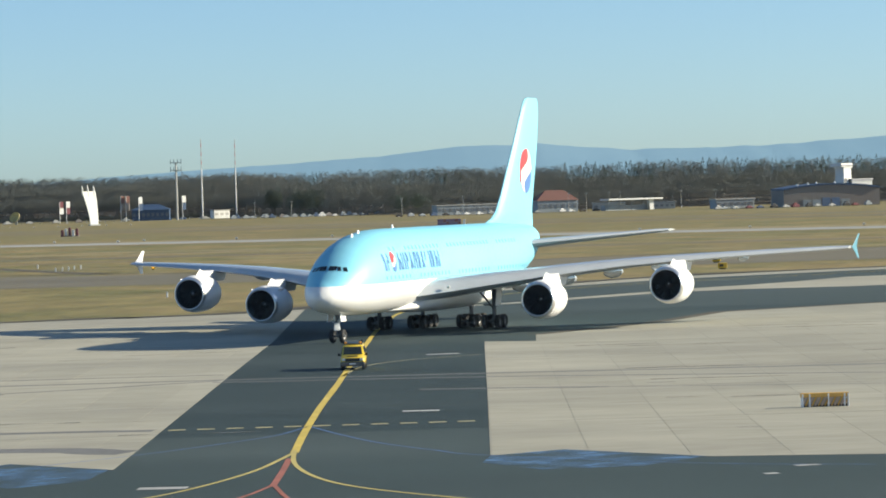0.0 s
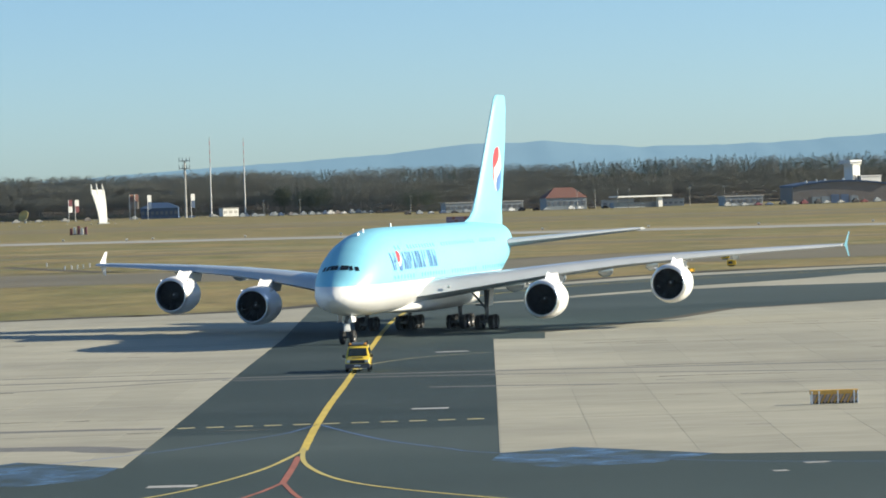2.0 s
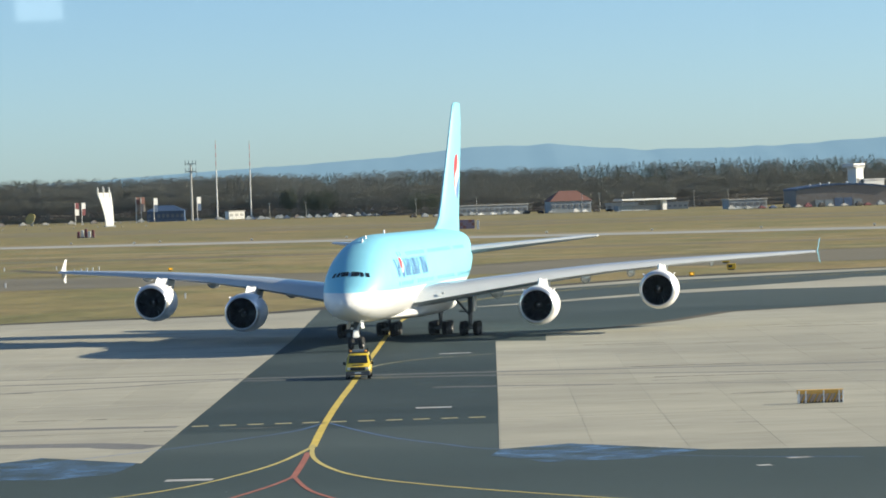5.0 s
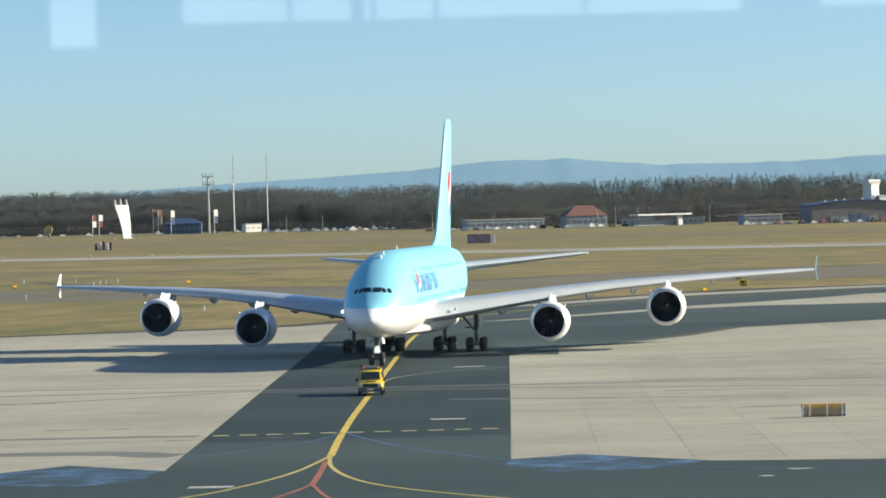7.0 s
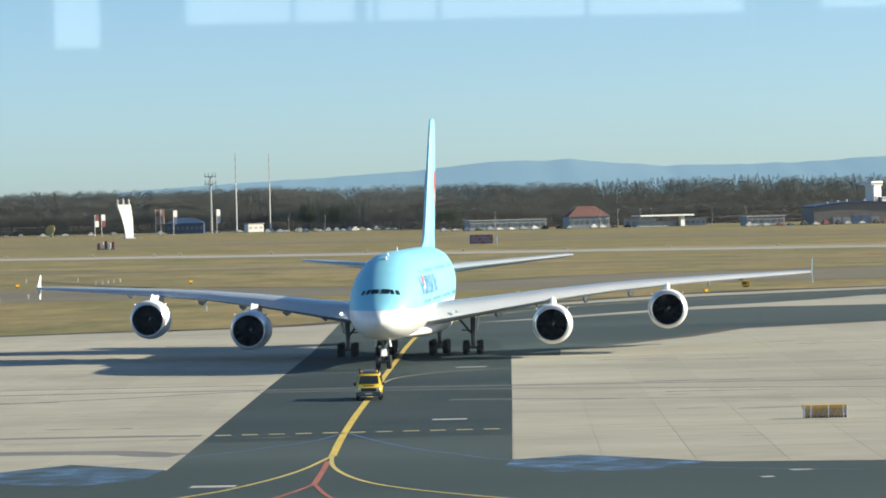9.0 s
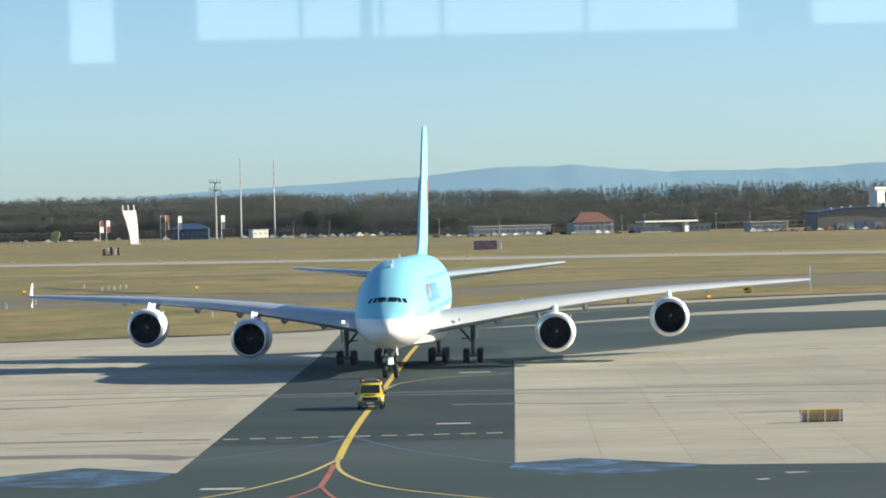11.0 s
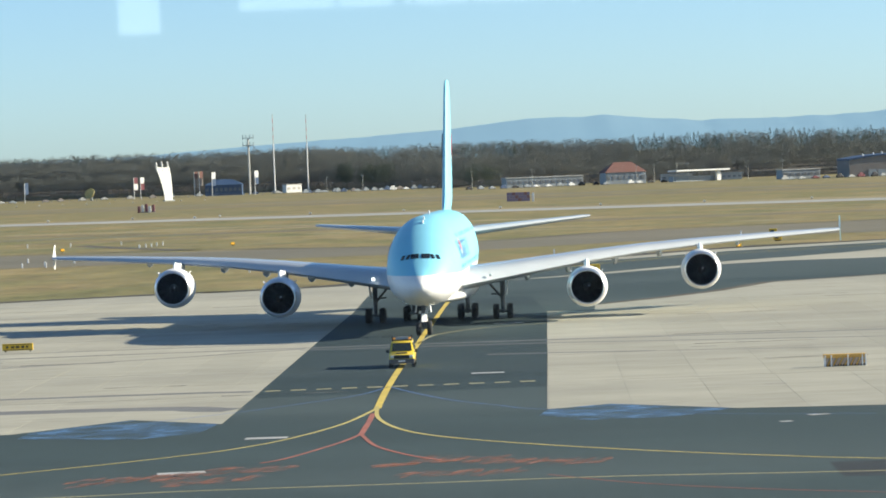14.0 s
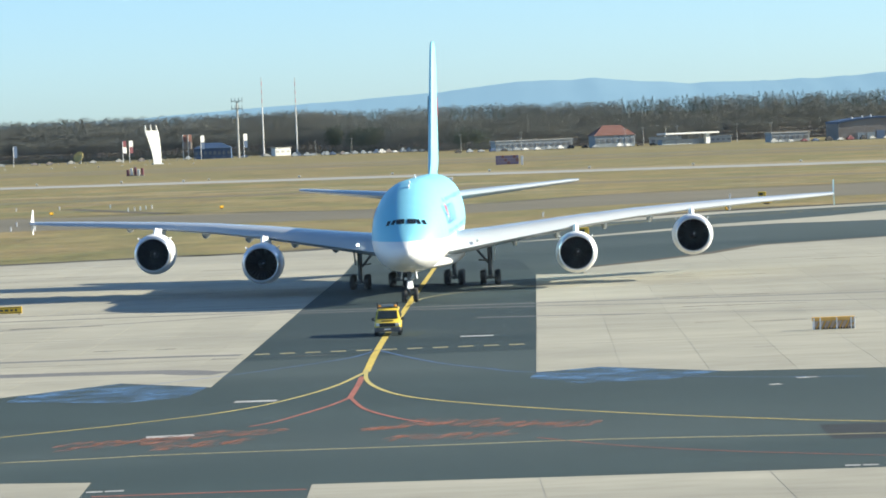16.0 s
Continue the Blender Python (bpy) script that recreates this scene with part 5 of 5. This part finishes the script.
rng = random.Random(11)
for k in range(19):
    x = 18 + k * 7.6 + rng.uniform(-1.2, 1.2)
    far_car(x, 2290 + rng.uniform(-10, 10), rng.choice((WHITE_CLAD, WALL_GREY, WALL_GREY, BLACK, WALL_BLUE, BLACK)), rng.choice((1.5, 1.6, 2.3)))
for k in range(22):
    x = -105 + k * 5.2 + rng.uniform(-1.5, 1.5)
    far_car(x, 2640 + rng.uniform(-30, 30), rng.choice((WHITE_CLAD, WALL_GREY, WALL_BROWN, WALL_BLUE, WALL_GREY)), rng.choice((1.6, 2.6, 3.0)), rng.choice((4.6, 6.0)))
for k in range(14):
    far_car(205 + k * 7 + rng.uniform(-1.5, 1.5), 2080 + rng.uniform(-10, 10), rng.choice((WALL_PALE, WALL_GREY, DULL_RED, WALL_BLUE, BLACK)), rng.choice((1.6, 2.6)))
for k in range(16):
    far_car(-400 + k * 18 + rng.uniform(-6, 6), 2800 + rng.uniform(-10, 10), rng.choice((WALL_GREY, WALL_BROWN, WALL_PALE, WALL_BLUE)), rng.choice((1.8, 2.4)), 6.0)
lp0 = tagged(empty("lamp_post", pose(128, 2260, -0.05)), "slim pale lamp post", "lamp post", "lamp posts")
bm = bmesh.new()
rod(bm, (0, 0, 0), (0, 0, 12), 0.16, 0.1)
part("pole", bm, WALL_PALE, lp0)
bm = bmesh.new()
box(bm, (2.2, 0.4, 0.25), (0, 0, 12), 0.05)
part("head", bm, WHITE_CLAD, lp0)
for x, y in ((164, 2400), (172, 2400), (205, 2300), (226, 2280), (60, 2290), (20, 2300), (-60, 2600), (-88, 2620), (140, 2265)):
    copy_thing(lp0, pose(x, y, -0.05))
fence = bmesh.new()
for k in range(60):
    rod(fence, (-420 + k * 7, 2620 - k * 2, 0), (-420 + k * 7, 2620 - k * 2, 2.6), 0.12, None, 5)
box(fence, (420, 0.15, 0.12), (-210, 2561, 2.5), 0, Matrix.Rotation(-math.atan(2 / 7), 4, "Z"))
box(fence, (420, 0.15, 0.12), (-210, 2561, 1.2), 0, Matrix.Rotation(-math.atan(2 / 7), 4, "Z"))
tagged(part("perimeter_fence", fence, WALL_GREY), "long grey perimeter fence of thin posts", "fence", kind="stuff")


# ---- woods and hills ----
def tree_shape(rng, h, conifer):
    """Trunk, limbs and a crown of small clumps: lists of points and triangles."""
    v, f = [], []

    def twig(a, b, w):
        a, b = Vector(a), Vector(b)
        side = Vector((b.y - a.y + 0.1, -(b.x - a.x) + 0.2, 0)).normalized() * w
        k = len(v)
        v.extend([a - side, a + side, b])
        f.append((k, k + 1, k + 2))
        side = Vector((0.4, 1, 0)).normalized() * w
        k = len(v)
        v.extend([a - side, a + side, b])
        f.append((k, k + 1, k + 2))

    def clump(c, r):
        for _ in range(2):
            k = len(v)
            v.extend([c + Vector((rng.gauss(0, 1), rng.gauss(0, 1), rng.gauss(0, 1))).normalized() * r * rng.uniform(0.5, 1.2) for _ in range(3)])
            f.append((k, k + 1, k + 2))

    twig((0, 0, 0), (rng.uniform(-0.5, 0.5), 0, h * 0.7), 0.16)
    if conifer:
        for k in range(150):
            t = rng.uniform(0.12, 1.0)
            r = (1 - t) * h * 0.2 + 0.3
            a = rng.uniform(0, 6.28)
            clump(Vector((r * math.cos(a), r * math.sin(a), h * t)), 0.4 + 0.7 * (1 - t))
    else:
        limbs = []
        for k in range(6):
            t, a = rng.uniform(0.12, 0.7), rng.uniform(0, 6.28)
            ln = h * rng.uniform(0.18, 0.34)
            tip = Vector((ln * math.cos(a), ln * math.sin(a), h * t + ln * rng.uniform(0.5, 1.1)))
            twig((0, 0, h * t), tip, 0.05)
            limbs.append((Vector((0, 0, h * t)), tip))
        rad, mid, tall = h * rng.uniform(0.26, 0.36), h * rng.uniform(0.56, 0.62), h * rng.uniform(0.36, 0.42)
        for k in range(520):
            q = Vector((rng.gauss(0, 1), rng.gauss(0, 1), rng.gauss(0, 1))).normalized() * rng.uniform(0.25, 1.0) ** 0.5
            dent = 0.82 + 0.3 * noise.noise(q * 2.2 + Vector((h, k % 3, 0)))
            clump(Vector((q.x * rad * dent, q.y * rad * dent, mid + q.z * tall * dent)), rng.uniform(0.3, 0.65))
    return np.array([tuple(p) for p in v]), f


def wood(name, label, material, spots, conifer, seed):
    rng = random.Random(seed)
    shapes = [tree_shape(rng, 1.0 * 20, conifer) for _ in range(14)]
    verts, faces = [], []
    n = 0
    for x, y, z, h in spots:
        v, f = rng.choice(shapes)
        a, k = rng.uniform(0, 6.28), h / 20
        c, s = math.cos(a) * k * rng.uniform(0.85, 1.2), math.sin(a) * k
        q = np.empty_like(v)
        q[:, 0], q[:, 1], q[:, 2] = v[:, 0] * c - v[:, 1] * s + x, v[:, 0] * s + v[:, 1] * c + y, v[:, 2] * k + z
        verts.append(q)
        faces.extend([(i + n, j + n, l + n) for i, j, l in f])
        n += len(v)
    me = bpy.data.meshes.new(name)
    me.from_pydata(np.concatenate(verts).tolist(), [], faces)
    me.materials.append(material)
    ob = new(name, me)
    return tagged(ob, label, "forest", kind="stuff")


def rise(x, d):
    """Height of the wooded slope d metres behind its front edge."""
    return d * 0.066 + 2.5 * noise.noise(Vector((x * 0.008, d * 0.006, 0.3)))


def front(x):
    return float(np.interp(x, (-700, -105, -20, 40, 500), (3180, 3000, 2700, 2560, 2440)))


bm = bmesh.new()
xs = list(range(-900, 901, 50))
loft_rows = [[bm.verts.new((x, front(x) + 6 + d, (rise(x, d) if d else -0.04) - 0.0)) for x in xs] for d in (0, 60, 140, 240, 360)]
for a, b in zip(loft_rows, loft_rows[1:]):
    for i in range(len(xs) - 1):
        bm.faces.new((a[i], a[i + 1], b[i + 1], b[i]))
tagged(part("wooded_slope", bm, mat("leaf_litter", (0.085, 0.07, 0.05), 0.95, vary=0.3, scale=0.02, fine=0.3), smooth=80), "gently rising forest floor under bare trees", "slope", kind="structure")
rng = random.Random(21)
bare, dark = [], []
for row, d in enumerate((10, 26, 50, 85, 130, 185, 245)):
    x = -520 + rng.uniform(0, 6)
    while x < 520:
        h = rng.uniform(14.5, 18) if row < 2 else rng.uniform(20.0, 22.0)
        dd = d + rng.uniform(-8, 8)
        h *= float(np.interp(x, (-120, -50), (1.3, 1.0)))
        spot = (x, front(x) + 8 + dd, rise(x, dd) - 0.6, h)
        wild = noise.noise(Vector((x * 0.012, d * 0.02, 5.0)))
        if (x > 150 and row > 3 and rng.random() < 0.5) or (wild > 0.38 and row > 2 and rng.random() < 0.5):
            dark.append(spot)
        else:
            bare.append(spot)
        x += rng.uniform(3.2, 6.4) if row < 4 else rng.uniform(2.6, 4.6)
low = [(x, front(x) + 4 + rng.uniform(-4, 8), -0.3, rng.uniform(5, 9)) for x in np.arange(-520, 520, 2.6)]
hedge = [(x, front(x) - 14 + rng.uniform(-3, 3), -0.3, rng.uniform(3.2, 5.0)) for x in np.arange(-480, 60, 2.2)]
wood("hedge", "dark evergreen hedge along the far perimeter", NEEDLES, hedge, False, 4)
grove = [(rng.uniform(-80, -40), rng.uniform(2742, 2765), -0.3, rng.uniform(19, 26)) for _ in range(16)] + [(rng.uniform(14, 46), rng.uniform(2515, 2535), -0.3, rng.uniform(14, 19)) for _ in range(12)]
wood("dark_grove", "dense dark evergreen grove before the bare forest", NEEDLES, grove, False, 5)
wood("undergrowth", "low brown thicket along the forest edge", TWIGS, low, False, 3)
wood("bare_wood", "leafless grey-brown deciduous forest edge", TWIGS, bare, False, 1)
wood("conifer_wood", "dark green conifers behind the bare trees", NEEDLES, dark, True, 2)

bm = bmesh.new()
ridge = [(-1000, 34), (-700, 40), (-525, 45), (-408, 46.5), (-330, 51), (-252, 55), (-167, 59), (-110, 60.5), (-58, 64), (7, 67), (60, 72), (84, 74), (115, 77.5), (160, 78.2), (190, 77), (221, 79), (250, 76), (274, 73), (311, 70), (349, 66.5), (375, 67.6), (405, 67), (463, 66), (500, 68), (524, 67.2), (577, 69), (600, 71.5), (640, 72.5), (700, 76), (900, 72), (1100, 55)]
rows = []
for i in range(241):
    x = -900 + i * 2000 / 240
    z = float(np.interp(x, [r[0] for r in ridge], [r[1] for r in ridge])) + 1.0 * noise.noise(Vector((x * 0.03, 0, 7))) + 0.5 * noise.noise(Vector((x * 0.11, 0, 3)))
    rows.append([bm.verts.new((x, y, z * k)) for y, k in ((4200, 0.0), (4350, 0.55), (4500, 0.86), (4620, 1.0), (4800, 0.7))])
for a, b in zip(rows, rows[1:]):
    for j in range(4):
        bm.faces.new((a[j], b[j], b[j + 1], a[j + 1]))
bmesh.ops.recalc_face_normals(bm, faces=bm.faces[:])
tagged(part("backdrop", bm, HILL, smooth=80), "distant hills with blue haze painted into colour and glow", "hills", kind="structure")

# ---- the hall behind the window ----
FRONT, BACK, LOW, HIGH, HALF = 23.0, -90.0, 9.6, 27.5, 27.0


def slab(name, size, at, material, label, category="wall"):
    bm = bmesh.new()
    box(bm, size, at)
    return tagged(part(name, bm, material), label, category, kind="structure")


slab("floor", (2 * HALF + 0.8, FRONT - BACK + 1, 0.4), (0, (FRONT + BACK) / 2, LOW - 0.2), HALL_FLOOR, "grey stone hall floor", "floor")
slab("ceiling", (2 * HALF + 0.8, FRONT - BACK + 1, 0.4), (0, (FRONT + BACK) / 2, HIGH + 0.2), HALL_WALL, "plain hall ceiling", "ceiling")
slab("wall_east", (0.4, FRONT - BACK + 1, HIGH - LOW), (HALF + 0.2, (FRONT + BACK) / 2, (HIGH + LOW) / 2), HALL_WALL, "plain pale hall wall")
# Unseen west side is glazed to let in sky light and lift the pane's reflection.
slab("wall_west", (0.4, FRONT - BACK + 1, 0.9), (-HALF - 0.2, (FRONT + BACK) / 2, LOW + 0.45), HALL_WALL, "low unseen parapet under the added side glazing")
slab("wall_west", (0.4, FRONT - BACK + 1, 1.0), (-HALF - 0.2, (FRONT + BACK) / 2, HIGH - 0.5), HALL_WALL, "unseen wall band above the added side glazing")
added_glazing = tagged(empty("window_3"), "unseen side glazing between pale posts, added to brighten the hall", "window", kind="structure")
for k in range(14):
    y0 = BACK + k * 8.0
    bm = bmesh.new()
    box(bm, (0.4, 0.5, HIGH - LOW - 1.9), (-HALF - 0.2, y0, (HIGH + LOW) / 2 - 0.05), 0.03)
    part("post", bm, HALL_WALL, added_glazing)
    bm = bmesh.new()
    bm.faces.new([bm.verts.new((-HALF - 0.2, y, z)) for y, z in ((y0 + 0.26, LOW + 0.9), (y0 + 7.74, LOW + 0.9), (y0 + 7.74, HIGH - 1.0), (y0 + 0.26, HIGH - 1.0))])
    part("pane", bm, PANE, added_glazing).visible_shadow = False
slab("wall_north", (2 * HALF, 0.4, HIGH - 16.91), (0, FRONT + 0.2, (HIGH + 16.91) / 2), MULLION, "dark window head above the glazing")
slab("terminal_wall", (2 * HALF + 0.8, 0.8, LOW - 0.4), (0, FRONT + 0.1, (LOW - 0.4) / 2), WALL_GREY, "grey terminal wall below the window")
OPEN = [(-13.25, -11.5, 20.8), (-8.2, 13.2, 21.6), (16.2, 24.5, 21.7)]
slab("wall_south", (2 * HALF, 0.4, 20.8 - LOW), (0, BACK - 0.2, (20.8 + LOW) / 2), HALL_WALL, "plain grey hall wall with high windows")
edges = [-HALF] + [e for o in OPEN for e in o[:2]] + [HALF]
for a, b in zip(edges[0::2], edges[1::2]):
    slab("wall_south", (b - a, 0.4, HIGH - 20.8), ((a + b) / 2, BACK - 0.2, (HIGH + 20.8) / 2), HALL_WALL, "plain hall wall between high windows")
for a, b, z in OPEN[1:]:
    slab("wall_south", (b - a, 0.4, z - 20.8), ((a + b) / 2, BACK - 0.2, (20.8 + z) / 2), HALL_WALL, "plain hall wall below high windows")
win = tagged(empty("window_2"), "high rear hall windows with thin glazing bars", "window", kind="structure")
for x in (-4.1, -1.5, -0.9, 1.5, 7.2):
    bm = bmesh.new()
    box(bm, (0.2 if x != -1.5 else 0.5, 0.12, HIGH - 21.6), (x, BACK - 0.25, (HIGH + 21.6) / 2))
    part("glazing_bar", bm, HALL_WALL, win)
for z in (23.4, 25.4):
    bm = bmesh.new()
    box(bm, (40, 0.1, 0.13), (0, BACK - 0.36, z))
    part("glazing_bar", bm, HALL_WALL, win)
slab("backdrop", (70, 0.1, 16), (0, BACK - 4, 24), DAYLIGHT, "bright hazy daylight outside the rear windows", "sky")
slab("wall_pillar", (2.4, 1.2, HIGH - LOW), (14.7, BACK + 0.61, (HIGH + LOW) / 2), WHITE_CLAD, "pale pillar between the rear windows", "pillar")
window = tagged(empty("window_1"), "large clear window overlooking the apron, dark frame above", "window", kind="structure")
bm = bmesh.new()
q = [bm.verts.new((x, FRONT, z)) for x, z in ((-HALF, LOW), (HALF, LOW), (HALF, 16.99), (-HALF, 16.99))]
bm.faces.new(q)
glass = part("pane", bm, PANE, window, "clear glass pane")
glass.visible_shadow = False
bm = bmesh.new()
box(bm, (2 * HALF, 0.3, 0.16), (0, FRONT - 0.18, 16.99), 0.02)
box(bm, (2 * HALF, 0.22, 0.05), (0, FRONT - 0.24, 16.88), 0.01)
part("window_frame", bm, MULLION, window, "dark window frame")
bm = bmesh.new()
box(bm, (2 * HALF, 0.5, 0.2), (0, FRONT - 0.2, LOW + 0.1), 0.03)
part("window_sill", bm, WALL_GREY, window, "grey window sill")


# ---- what moves ----
TAXI = [
    (0, -3.53, 344.19, 20.09), (0.5, -3.51, 342.54, 18.84), (1, -3.47, 340.67, 17.64), (1.5, -3.45, 338.81, 16.55), (2, -3.38, 336.9, 15.52), (2.5, -3.34, 335.1, 14.51),
    (3, -3.28, 333.45, 13.58), (3.5, -3.23, 331.8, 12.68), (6, -2.92, 324.5, 8.73), (6.5, -2.79, 323.1, 7.98), (7, -2.66, 321.75, 7.31), (7.5, -2.52, 320.18, 6.66),
    (8, -2.4, 318.52, 6.04), (8.5, -2.28, 316.8, 5.46), (11, -1.97, 308.6, 3.55), (11.5, -1.96, 306.66, 3.3), (12, -1.96, 305.01, 3.09), (12.5, -1.95, 303.47, 2.94),
    (13, -1.98, 301.73, 2.81), (13.5, -2.02, 299.89, 2.74), (14, -2.09, 298.14, 2.71), (14.5, -2.15, 296.5, 2.69), (15, -2.21, 294.83, 2.67), (15.5, -2.26, 293.12, 2.65),
    (16, -2.33, 291.35, 2.63),
]


def motions():
    walk(JET, [(t, pose(x, y, 0.01, 0, 0, -a)) for t, x, y, a in TAXI])
    van = []
    for k in range(33):
        t = k * 0.5
        van.append((t, pose(-1.88 - 0.146 * t + 0.0021 * t * t, 292.0 - 3.12 * t, 0.03, 0, 0, -2.0 + 0.06 * t)))
    walk(VAN, van)
    for wheel, r in ROLLERS:
        at = wheel.matrix_basis.translation.copy()
        small = r < 0.5
        speed = 3.12 if small else 3.52
        step = 0.1 if small else 0.25
        n = round(16 / step)
        walk(wheel, [(k * step, Matrix.Translation(at) @ Matrix.Rotation(speed * k * step / r, 4, "X")) for k in range(n + 1)])


motions()
